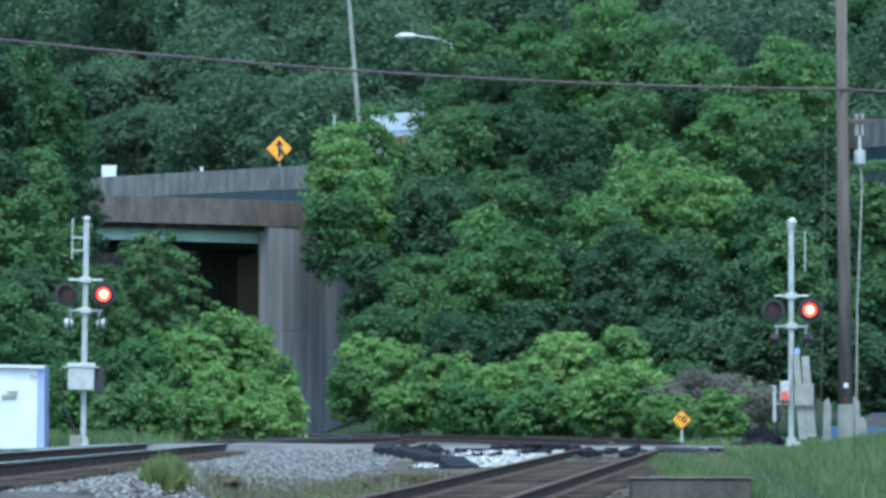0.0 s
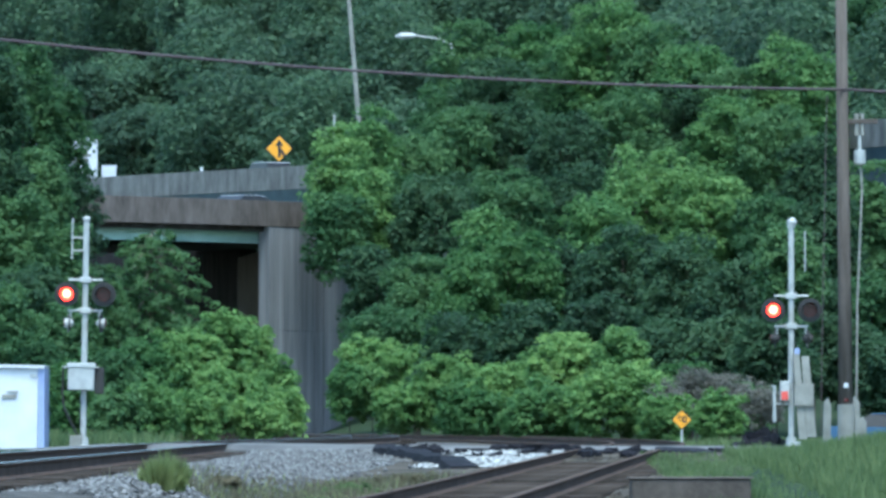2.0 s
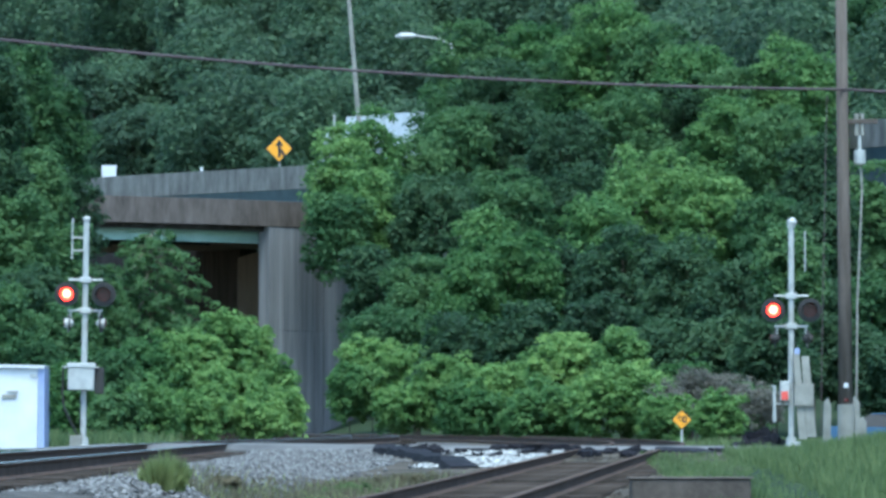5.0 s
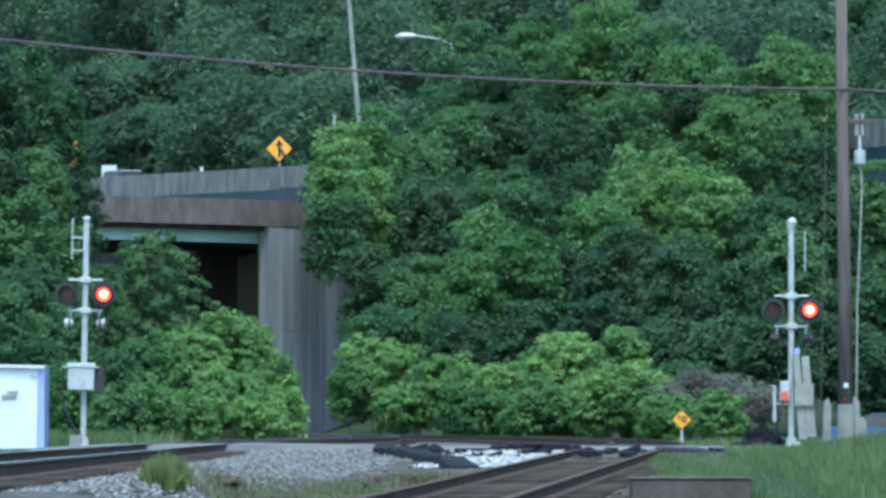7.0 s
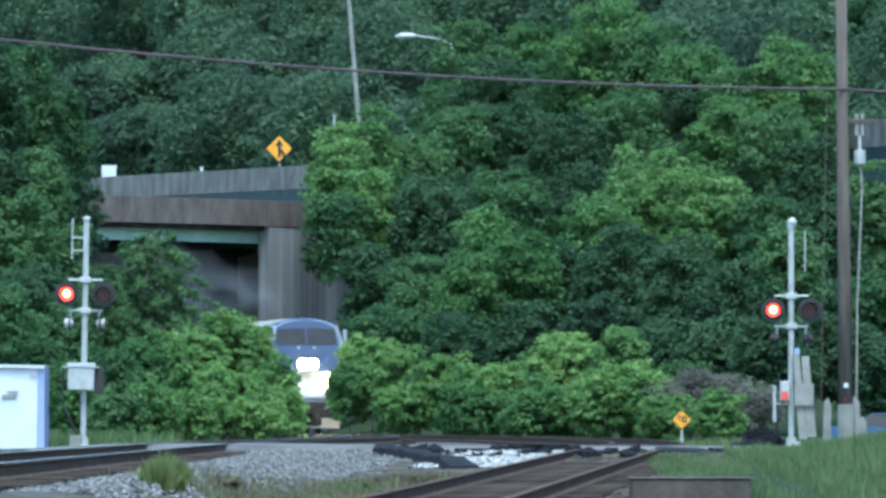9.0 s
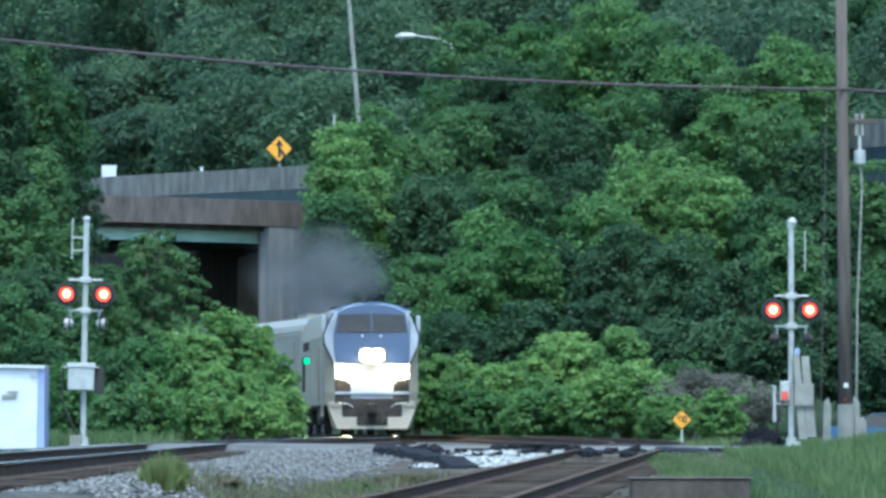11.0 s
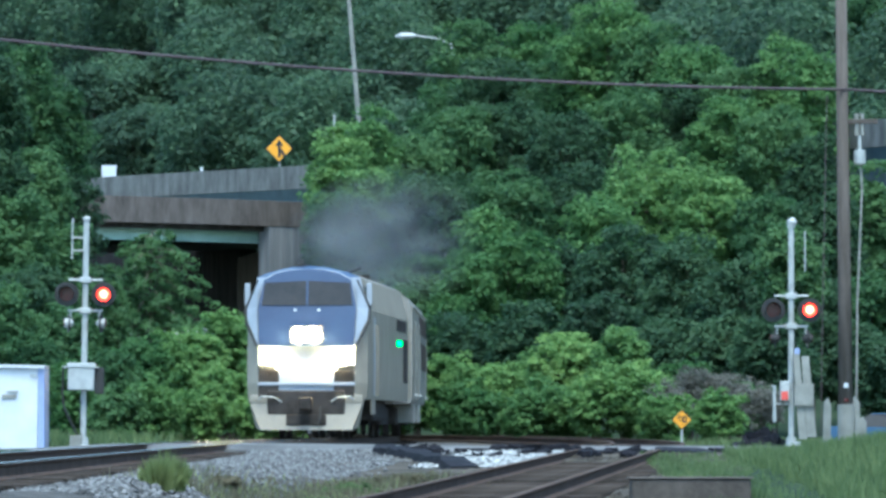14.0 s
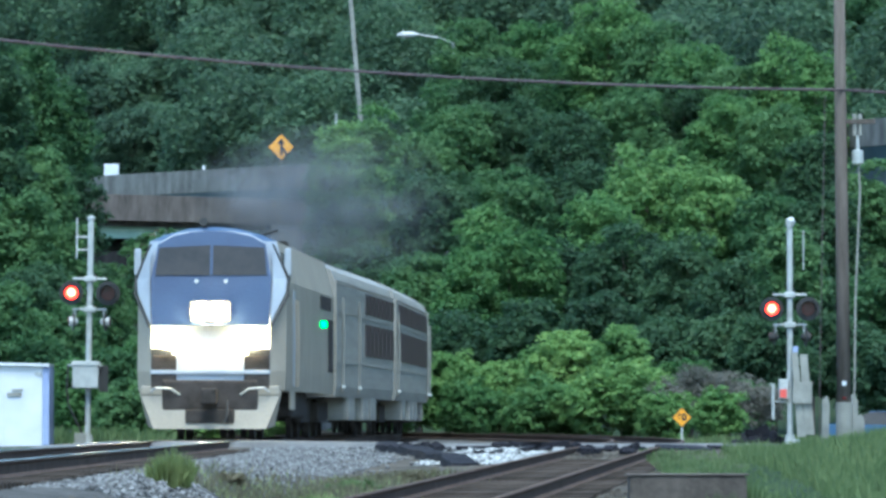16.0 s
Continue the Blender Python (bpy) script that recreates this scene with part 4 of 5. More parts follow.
part("post", box(-0.04, 0.03, -2.4, 0.04, 0.08, 0.5), GALV, pb)
dp_ = beside(ROAD, at_slope(ROAD, -0.0329, -5.9), -5.9)
dl = thing("delineator", "small white marker on the viaduct parapet", "road marker", at=pose(dp_.x, dp_.y, dp_.z + 1.48))
part("marker", box(-0.08, 0, 0, 0.08, 0.03, 0.25, 0.01), WHITE, dl)

# ---- poles and wires ----


def utility_pole():
    g = float(ground_z(8.55, 157.2))
    t = thing("utility_pole", "weathered grey-brown wooden utility pole", "utility pole", at=pose(8.63, 157.2, g, 0, -0.6, 0))
    part("pole", rod([(0, 0, -0.5), (0, 0, 4), (0, 0, 11.5)], [0.165, 0.14, 0.115], 16), WOOD, t, smooth=True)
    part("ground_guard", rod([(0, -0.02, 0.2), (0, -0.02, 1.0)], 0.182, 14), GREY_BOARD, t, "galvanised guard band")
    part("reflector", box(-0.05, -0.2, 1.35, 0.05, -0.18, 1.45, 0.01), WHITE, t)
    part("reflector", box(-0.05, -0.2, 1.05, 0.05, -0.18, 1.12, 0.01), RED_LENS, t)
    part("conduit", rod([(0.36, 0, 6.5), (0.4, 0, 5.6), (0.27, -0.05, 3.2), (0.2, -0.1, 0.2)], 0.024, 10), GREY_BOARD, t, "pale riser conduit")
    part("crossarm", box(0.1, -0.06, 7.0, 0.75, 0.06, 7.1, 0.01), WOOD, t)
    part("insulator", rod([(0.36, 0, 6.12), (0.36, 0, 6.15), (0.36, 0, 6.43), (0.36, 0, 6.45), (0.36, 0, 6.75)], [0.09, 0.125, 0.125, 0.04, 0.03], 14), GALV, t, "pale grey cylindrical cut-out")
    for dx in (0.3, 0.42):
        part("bushing", rod([(dx, 0, 6.75), (dx, 0, 7.22)], 0.045, 8), GREY_BOARD, t)


utility_pole()


def wire(points, r, label):
    t = mesh_ob("overhead_cable", rod(points, r, 6), CABLE)
    return tagged(t, label, "cable")


def sag(p0, p1, drop, n=24):
    a, b = Vector(p0), Vector(p1)
    return [a.lerp(b, i / n) - Vector((0, 0, drop * 4 * (i / n) * (1 - i / n))) for i in range(n + 1)]


wire(sag((-26, 130.0, 10.0), (8.55, 157.05, 7.53), 0.87), 0.028, "dark overhead cable strung between poles")
wire(sag((8.55, 157.05, 7.53), (40, 185, 8.2), 0.3), 0.028, "dark overhead cable strung between poles")
wire([(8.2, 156.8, 7.4), (8.05, 156, 2.0), (8.0, 155.7, -0.3)], 0.008, "thin dark guy wire beside the pole")

fp = thing("far_pole", "tall leaning wooden pole by the viaduct", "utility pole", at=pose(-3.55, 382, 6.0, 0, -4.7, 0))
part("pole", rod([(0, 0, -3), (0, 0, 19)], [0.15, 0.11], 12), GREY_BOARD, fp)
sp = thing("short_post", "thin grey post above the trees", "post", at=pose(-5.7, 385, 9, 0, 0, 0))
part("post", rod([(0, 0, -3), (0, 0, 7.6)], 0.06, 8), GALV, sp)
sl = thing("street_lamp", "grey highway street lamp with a long arm", "street lamp", at=pose(0.55, 430, 10.2, 0, 0, 0))
part("pole", rod([(0, 0, -5), (0, 0, 12.4)], [0.12, 0.08], 10), GALV, sl)
part("arm", rod([(0, 0, 12.4), (-0.8, 0, 12.75), (-2.2, 0, 12.95)], 0.05, 8), GALV, sl)
part("lamp_head", rod([(-2.1, 0, 12.95), (-2.4, 0, 12.95), (-3.0, 0, 12.93), (-3.35, 0, 12.9)], [0.08, 0.17, 0.2, 0.06], 12), GALV, sl)


def fence_block(x, y, w, h, name="concrete_post"):
    t = thing(name, "weathered grey concrete post beside the pole", "post", "posts by the pole", pose(x, y, float(ground_z(x, y)) - 0.05, 0, random.uniform(-2, 2), 0))
    part("post", slab([(-w / 2, 0), (w / 2, 0), (w / 2, h * 0.86), (w * 0.1, h), (-w / 2, h * 0.93)], -0.12, 0.12), GREY_BOARD, t)


fence_block(8.4, 161, 0.16, 1.2)
fence_block(9.0, 161, 0.22, 1.25)
fence_block(9.3, 163, 0.18, 0.8)

# ---- road vehicles ----


def wheel(parent, x, y, r, w):
    wl = part("wheel", rod([(x - w / 2, y, r), (x - w * 0.4, y, r), (x + w * 0.4, y, r), (x + w / 2, y, r)], [r * 0.9, r, r, r * 0.9], 18), TYRE, parent)
    part("hub", rod([(x - w / 2 - 0.012, y, r), (x + w / 2 + 0.012, y, r)], r * 0.55, 12), GALV, wl)


def make_car(name, label, paint, tall, length=4.7):
    """A car that heads along -y, its nose at y = 0."""
    t = thing(name, label, "car")
    h = tall or 1.45
    L = length
    low = [(0.0, 0.45), (0.0, 0.72), (0.12, 0.88), (1.2, 1.0), (L - 0.1, 1.06), (L, 0.9), (L, 0.4), (L - 0.5, 0.28), (0.4, 0.28)]
    secs = []
    for x in (-0.9, -0.85, 0.85, 0.9):
        k = 0.97 if abs(x) > 0.87 else 1.0
        secs.append([(x, L / 2 + (y - L / 2) * k, z) for y, z in low])
    part("body", loft(secs), paint, t)
    cab = [(1.25, 1.0), (2.0, h - 0.06), (2.4, h), (L - (0.7 if tall else 1.4), h - 0.02), (L - (0.25 if tall else 0.7), 1.05)]
    part("glasshouse", loft([[(x, y, z) for y, z in cab] if abs(x) < 0.8 else [(x * (0.82 if z > 1.2 else 1), y, z) for y, z in cab] for x in (-0.86, -0.7, 0.7, 0.86)]), DARK_GLASS, t, "dark tinted windows")
    part("roof", loft([[(x, 1.98, h - 0.05), (x, 2.4, h + 0.012), (x, L - (0.68 if tall else 1.38), h - 0.005), (x, L - (0.68 if tall else 1.38), h - 0.05), (x, 2.4, h - 0.05)] for x in (-0.71, 0.71)]), paint, t)
    for y in (1.25, L - 0.45):
        part("pillar", box(-0.84, y, 0.98, -0.8, y + 0.1, 1.08), paint, t)
    for x in (-0.6, 0.6):
        part("headlight", box(x - 0.18, -0.02, 0.62, x + 0.18, 0.05, 0.76, 0.02), WHITE, t)
        part("tail_light", box(x - 0.18, L - 0.02, 0.72, x + 0.18, L + 0.02, 0.9, 0.01), RED_LENS, t)
        for y in (0.85, L - 0.95):
            wheel(t, x * 1.35, y, 0.33, 0.22)
    return t


def make_truck(name, label, brown_mark):
    """A tractor with a box trailer, heading along -y, 21 m long."""
    t = thing(name, label, "truck")
    cab = [(0.0, 0.5), (0.0, 1.7), (1.3, 1.85), (1.75, 2.9), (2.6, 3.75), (4.2, 3.95), (4.2, 0.9), (1.4, 0.5)]
    part("cab", loft([[(x, y * (1 if abs(x) < 1.1 else 0.97) + (0 if abs(x) < 1.1 else 0.08), z) for y, z in cab] for x in (-1.22, -1.05, 1.05, 1.22)]), WHITE, t, "white tractor cab with roof fairing")
    part("windscreen", slab([(-1.0, 1.95), (1.0, 1.95), (0.95, 2.7), (-0.95, 2.7)], 1.3, 1.34), DARK_GLASS, t)
    for x in (-1.235, 1.215):
        part("side_window", box(x, 1.95, 1.95, x + 0.02, 2.75, 2.6, 0.005), DARK_GLASS, t)
        part("fairing", box(x * 0.985, 3.3, 1.0, x * 0.985 + 0.03, 4.5, 3.6, 0.01), BLUE_EDGE, t)
    part("chassis", box(-0.5, 0.8, 0.7, 0.5, 7.6, 1.0, 0.02), BLACK, t)
    tr = part("trailer_box", box(-1.3, 4.85, 1.15, 1.3, 21.0, 4.24, 0.03), WHITE, t, "plain white trailer box")
    for x in (-1.31, 1.305):
        if brown_mark:
            ring = [(17.0 + 1.05 * math.cos(a), 2.65 + 1.1 * math.sin(a)) for a in np.linspace(0, 2 * math.pi, 20, endpoint=False)]
            small = [(17.0 + 0.42 * math.cos(a), 2.65 + 0.5 * math.sin(a)) for a in np.linspace(0, 2 * math.pi, 20, endpoint=False)]
            part("emblem", loft([[(x, y, z) for y, z in ring], [(x + 0.006 * (1 if x > 0 else -1) + 0.004, y, z) for y, z in ring]]), BROWN, tr, "brown oval emblem")
            x2 = x + (0.014 if x > 0 else -0.01)
            part("emblem_core", loft([[(x2, y, z) for y, z in small], [(x2 + 0.004, y, z) for y, z in small]]), ORANGE, tr)
        else:
            for pts, m in (([(13.0, 2.1), (13.6, 2.2), (15.2, 3.3), (15.0, 3.4)], RED_MARK), ([(14.0, 2.3), (14.6, 2.4), (16.2, 3.5), (15.7, 3.5)], RED_MARK), ([(15.0, 2.4), (15.4, 2.5), (17.0, 3.7), (16.7, 3.7)], RED_MARK),
                           ([(15.6, 3.0), (16.4, 3.0), (19.6, 2.7), (16.6, 2.65)], BLUE_EDGE), ([(11.3, 1.9), (13.6, 2.05), (13.9, 2.25), (12.0, 2.05)], BLUE_EDGE),
                           ([(6.4, 2.45), (9.6, 2.45), (9.6, 3.0), (6.4, 3.0)], RED_MARK), ([(6.4, 3.1), (9.8, 3.1), (9.8, 3.3), (6.4, 3.3)], BLUE_EDGE), ([(6.6, 1.6), (9.8, 1.6), (9.8, 1.85), (6.6, 1.85)], BLUE_EDGE)):
                part("side_mark", loft([[(x, y, z) for y, z in pts], [(x + 0.004, y, z) for y, z in pts]]), m, tr)
    door = ORANGE if brown_mark else WHITE
    for x0 in (-1.24, 0.02):
        part("rear_door", box(x0, 21.0, 1.25, x0 + 1.22, 21.03, 4.16, 0.008), door, tr, "orange painted rear door" if brown_mark else "white rear door")
    for x0, x1, z0, z1 in ((-0.85, 0.75, 3.1, 3.3), (-0.6, 0.8, 2.85, 3.0), (-0.9, -0.5, 2.0, 2.3), (0.4, 0.9, 1.95, 2.15)):
        part("rear_mark", box(x0, 21.032, z0, x1, 21.038, z1), BROWN if brown_mark else GREY_BOARD, tr)
    part("bumper", box(-1.2, 20.9, 0.5, 1.2, 21.0, 0.62, 0.01), GALV, tr)
    for x in (-1.0, 1.0):
        for y in (1.0, 5.2, 6.5, 18.2, 19.5):
            wheel(t, x, y, 0.5, 0.5 if y > 2 else 0.3)
    part("side_skirt", box(-1.25, 9.5, 0.5, 1.25, 16, 1.14, 0.02), GREY_BOARD, t)
    return t


TRUCK_ONE = make_truck("semi_truck", "white tractor and trailer with a red mark on its side", False)
TRUCK_TWO = make_truck("semi_truck", "white trailer truck with orange rear doors and brown emblem", True)
CAR_ONE = make_car("car", "grey car driving on the viaduct", CAR_SILVER, 2.05)
CAR_TWO = make_car("car", "silver car following the truck on the viaduct", CAR_SILVER, 2.1)
CAR_THREE = make_car("suv", "dark blue sport utility car on the road bridge", CAR_DARK, 1.95, 4.7)
CAR_FOUR = make_car("car", "pale silver car crossing the road bridge", CAR_SILVER, 0)
parked = make_car("car", "blue car parked behind the posts", CAR_BLUE, 0)
parked.matrix_basis = pose(16.2, 221, float(ground_z(14.0, 220)), 0, 0, 85)

# ---- the train ----


def mirrored(half):
    return [(-x, z) for x, z in half][::-1] + half if half[0][0] != 0 else [(-x, z) for x, z in half[1:]][::-1] + half


def bogie(parent, y, n, spread, r=0.5):
    b = part("bogie", box(-1.05, y - spread - 0.5, 0.35, -0.85, y + spread + 0.5, 0.85, 0.05), UNDER, parent)
    part("side_frame", box(0.85, y - spread - 0.5, 0.35, 1.05, y + spread + 0.5, 0.85, 0.05), UNDER, b)
    part("bolster", box(-0.85, y - 0.25, 0.4, 0.85, y + 0.25, 0.8, 0.03), UNDER, b)
    for k in range(n):
        yy = y - spread + 2 * spread * k / (n - 1)
        part("wheelset", rod([(-0.8, yy, r), (-0.68, yy, r), (-0.679, yy, r), (0.679, yy, r), (0.68, yy, r), (0.8, yy, r)], [r, r, 0.09, 0.09, r, r], 20), UNDER, b)


def make_loco():
    """A passenger diesel: nose at y = 0, heading along -y."""
    t = thing("locomotive", "grey diesel locomotive with a blue cab front and lit headlights", "locomotive")
    half = [(1.5, 1.0), (1.52, 1.4), (1.52, 3.25), (1.3, 4.07), (1.0, 4.2), (0.5, 4.33), (0.0, 4.37)]
    ring = half + [(-x, z) for x, z in half[:-1]][::-1]

    def rake(z):
        return 0.0 if z < 2.4 else (z - 2.4) * 0.32
    front = [(x * 0.8, rake(z) + 0.0, min(z, 4.28)) for x, z in ring]
    secs = [front, [(x, rake(z) + 0.42, z) for x, z in ring]]
    for y in (1.6, 4.0, 8.0, 14.0, 19.0, 20.9):
        secs.append([(x, y, z) for x, z in ring])
    body = part("body", loft(secs), [LOCO_GREY, LOCO_LIGHT, LOCO_BLUE], t, "silver-grey body")
    for f in body.data.polygons:
        c = f.center
        if c.y < 0.9 and c.z > 2.35 and abs(c.x) < 1.5:
            f.material_index = 1
        if c.y < 1.3 and c.z > 4.1:
            f.material_index = 2
    blue = [(-1.2, 2.33), (1.2, 2.33), (1.24, 3.3), (1.1, 4.0), (0.8, 4.17), (0.4, 4.26), (0, 4.28), (-0.4, 4.26), (-0.8, 4.17), (-1.1, 4.0), (-1.24, 3.3)]
    part("nose_panel", loft([[(x, rake(z) - 0.03, z) for x, z in blue], [(x, rake(z) + 0.01, z) for x, z in blue]]), LOCO_BLUE, t, "blue painted cab front")
    for sx in (-1, 1):
        w = [(0.03 * sx, 3.36), (1.14 * sx, 3.36), (1.08 * sx, 3.93), (0.03 * sx, 3.98)]
        part("windscreen", loft([[(x, rake(z) - 0.045, z) for x, z in w], [(x, rake(z) - 0.031, z) for x, z in w]]), DARK_GLASS, t, "dark windscreen pane")
        chamfer = [(sx * 1.25, rake(4.0) + 0.02, 4.0), (sx * 1.56, 0.6, 3.3), (sx * 1.56, 0.45, 2.95), (sx * 1.24, -0.02, 2.3)]
        part("trim_line", rod(chamfer, 0.03, 6), BLACK, t, "black trim line")
        panel = [(1.23, rake(4.0) - 0.01, 3.98), (1.25, rake(3.3), 3.3), (1.21, -0.01, 2.36), (1.5, 0.42, 3.0), (1.53, 0.62, 3.3)]
        bp = bmesh.new()
        vs = [bp.verts.new((sx * (x + 0.01), y - 0.02, z)) for x, y, z in panel]
        for tri in ((0, 1, 4), (1, 3, 4), (1, 2, 3)):
            bp.faces.new([vs[i] for i in tri])
        ex = bmesh.ops.extrude_face_region(bp, geom=bp.faces[:])
        bmesh.ops.translate(bp, vec=(0, 0.02, 0), verts=[g for g in ex["geom"] if isinstance(g, bmesh.types.BMVert)])
        part("cheek_panel", bp, LOCO_LIGHT, t, "pale grey cab cheek panel")
        part("mirror", box(sx * 1.54 - 0.07, 0.75, 3.36, sx * 1.54 + 0.07, 0.83, 3.92, 0.03), LOCO_LIGHT, t, "pale cab mirror")
        part("mirror_arm", rod([(sx * 1.45, 0.9, 3.7), (sx * 1.6, 0.8, 3.7)], 0.02, 6), BLACK, t)
        for y0, y1, z0, z1 in ((1.25, 1.9, 3.3, 3.85), (2.15, 2.6, 3.3, 3.85)):
            part("cab_window", loft([[(sx * (1.535 - (z - 3.25) * 0.27), y, z) for y, z in ((y0, z0), (y1, z0), (y1, z1), (y0, z1))],
                                     [(sx * (1.515 - (z - 3.25) * 0.27), y, z) for y, z in ((y0, z0), (y1, z0), (y1, z1), (y0, z1))]]), DARK_GLASS, t)
        part("door", box(sx * 1.525 - 0.01, 3.2, 1.1, sx * 1.525 + 0.01, 3.9, 3.1, 0.005), LOCO_LIGHT, t)
        for y in (3.05, 4.05, 19.8):
            part("grab_rail", rod([(sx * 1.58, y, 1.1), (sx * 1.6, y, 2.0), (sx * 1.58, y, 2.9)], 0.02, 6), LOCO_GREY, t)
        part("radiator_grille", box(sx * 1.525 - 0.012, 14.5, 2.9, sx * 1.525 + 0.012, 19.4, 3.2), UNDER, t)
        part("side_vent", box(sx * 1.525 - 0.012, 18.0, 1.5, sx * 1.525 + 0.012, 20.2, 2.7), UNDER, t)
        part("ditch_light", rod([(sx * 0.88, -0.09, 2.02), (sx * 0.88, -0.02, 2.02)], 0.16, 18), HEAD_GLOW, t, "lit ditch light")
        part("headlight", rod([(sx * 0.19, -0.1, 2.62), (sx * 0.19, -0.02, 2.62)], 0.18, 20), HEAD_GLOW, t, "lit headlight")
        part("step_well", box(sx * 0.95 - 0.26, -0.03, 1.05, sx * 0.95 + 0.26, 0.05, 1.72, 0.02), UNDER, t)
        part("grab_iron", rod([(sx * 1.2, -0.06, 0.98), (sx * 1.1, -0.16, 1.06), (sx * 0.8, -0.16, 1.04), (sx * 0.62, -0.06, 0.92)], 0.022, 6), GALV, t)
        part("number_board", box(sx * 1.0 - 0.22, -0.03, 1.72, sx * 1.0 + 0.22, 0.0, 1.86, 0.01), BLACK, t)
        part("marker_light", disc(sx * 0.3, 0.22, 3.24, 0.04, 0.3, 10), WHITE, t)
        part("indicator_light", rod([(sx * 1.5, 15.0, 2.55), (sx * 1.62, 14.95, 2.55)], 0.075, 12), GREEN_GLOW, t, "lit green indicator light")
        part("sill_skirt", box(sx * 1.48 - 0.02, 2.6, 0.62, sx * 1.48 + 0.02, 4.4, 1.0, 0.01), LOCO_GREY, t)
    part("headlight_housing", box(-0.42, -0.05, 2.4, 0.42, 0.12, 2.84, 0.06), LOCO_GREY, t)
    part("nose_ledge", box(-1.22, -0.05, 1.34, 1.22, 0.02, 1.42, 0.01), LOCO_LIGHT, t)
    part("coupler_pocket", box(-0.98, -0.07, 0.6, 0.98, 0.25, 1.22, 0.05), UNDER, t)
    part("coupler_well", box(-0.5, -0.16, 0.34, 0.5, 0.2, 0.62, 0.03), UNDER, t)
    part("coupler", box(-0.16, -0.6, 0.72, 0.16, 0.1, 1.05, 0.05), UNDER, t)
    part("air_hose", rod([(0.35, -0.08, 0.8), (0.36, -0.22, 0.5), (0.3, -0.25, 0.35)], 0.03, 6), BLACK, t)
    part("pilot", loft([[(-1.45, 0.25, 0.98), (1.45, 0.25, 0.98), (1.3, 0.3, 0.28), (-1.3, 0.3, 0.28)], [(-1.45, 0.02, 0.98), (1.45, 0.02, 0.98), (1.15, -0.14, 0.22), (-1.15, -0.14, 0.22)]]), LOCO_GREY, t, "grey snow plough pilot")
    part("end_sill", box(-1.42, -0.02, 0.9, 1.42, 0.3, 1.1, 0.03), LOCO_GREY, t)
    part("horn", rod([(-0.2, 1.3, 4.42), (-0.2, 0.9, 4.47)], [0.04, 0.09], 10), BLACK, t)
    part("aerial", rod([(0.9, 1.6, 4.2), (1.3, 1.55, 4.32)], 0.035, 8), BLACK, t)
    part("fuel_tank", box(-1.3, 7.3, 0.45, 1.3, 13.0, 1.02, 0.1), UNDER, t)
    part("roof_fan", rod([(0, 16.5, 4.3), (0, 16.5, 4.45)], 0.7, 20), UNDER, t)
    for y in (3.4, 17.5):
        bogie(t, y, 2, 1.4)
    return t


def make_coach(front_plain):
    """A stainless sleeping car with two rows of windows; leading end at y = 0."""
    t = thing("passenger_car", "dull stainless passenger car with two rows of dark windows", "passenger car", "passenger cars")
    half = [(1.5, 0.95), (1.55, 1.2), (1.55, 3.55), (1.42, 3.9), (1.0, 4.15), (0.5, 4.25), (0.0, 4.28)]
    ring = half + [(-x, z) for x, z in half[:-1]][::-1]
    body = part("body", loft([[(x, y, z) for x, z in ring] for y in (0.15, 6, 13, 20, 25.75)]), STEEL_CAR, t, "dull stainless steel side")
    for sx in (-1, 1):
        for z in (1.75, 2.92, 3.62):
            part("fluted_band", box(sx * 1.555 - 0.015, 0.2, z, sx * 1.555 + 0.015, 25.7, z + 0.06, 0.005), STEEL_CAR, t)
        ys = np.arange(12.2 if front_plain else 1.6, 24.5, 1.95)
        for y in ys:
            part("window", box(sx * 1.545, y, 2.0, sx * 1.575, y + 1.62, 2.8, 0.01), COACH_GLASS, t, "dark window pane")
            part("window", box(sx * 1.545, y, 3.05, sx * 1.575, y + 1.62, 3.55, 0.01), COACH_GLASS, t)
        for y in ((2.0, 8.8) if front_plain else (0.6, 25.0)):
            part("grab_rail", rod([(sx * 1.6, y, 1.2), (sx * 1.63, y, 2.2), (sx * 1.6, y, 3.3)], 0.024, 6), GREY_BOARD, t)
            part("rail_lamp", rod([(sx * 1.58, y, 1.18), (sx * 1.66, y, 1.18)], 0.05, 8), GALV, t)
            part("door", box(sx * 1.55 - 0.012, y + 0.3, 1.05, sx * 1.55 + 0.012, y + 1.2, 3.2, 0.005), LOCO_GREY, t)
        for y in (6.0, 12.0, 15.5):
            part("equipment_box", box(sx * 1.2 - 0.3, y, 0.4, sx * 1.2 + 0.3, y + 2.6, 0.96, 0.04), STEEL_CAR, t)
    for y in (-0.1, 25.75):
        part("diaphragm", box(-0.6, y, 1.1, 0.6, y + 0.25, 3.6, 0.04), BLACK, t)
    part("coupler", box(-0.15, -0.45, 0.7, 0.15, 0.3, 1.0, 0.04), UNDER, t)
    part("roof_vent", box(-0.4, 8.5, 4.2, 0.4, 11.5, 4.4, 0.05), STEEL_CAR, t)
    for y in (3.2, 22.6):
        bogie(t, y, 2, 1.3, 0.46)
    return t


LOCO = make_loco()
COACHES = [make_coach(True), make_coach(False)]
COACHES += [copy_thing(COACHES[1], pose(0, 0, 0)) for _ in range(2)]


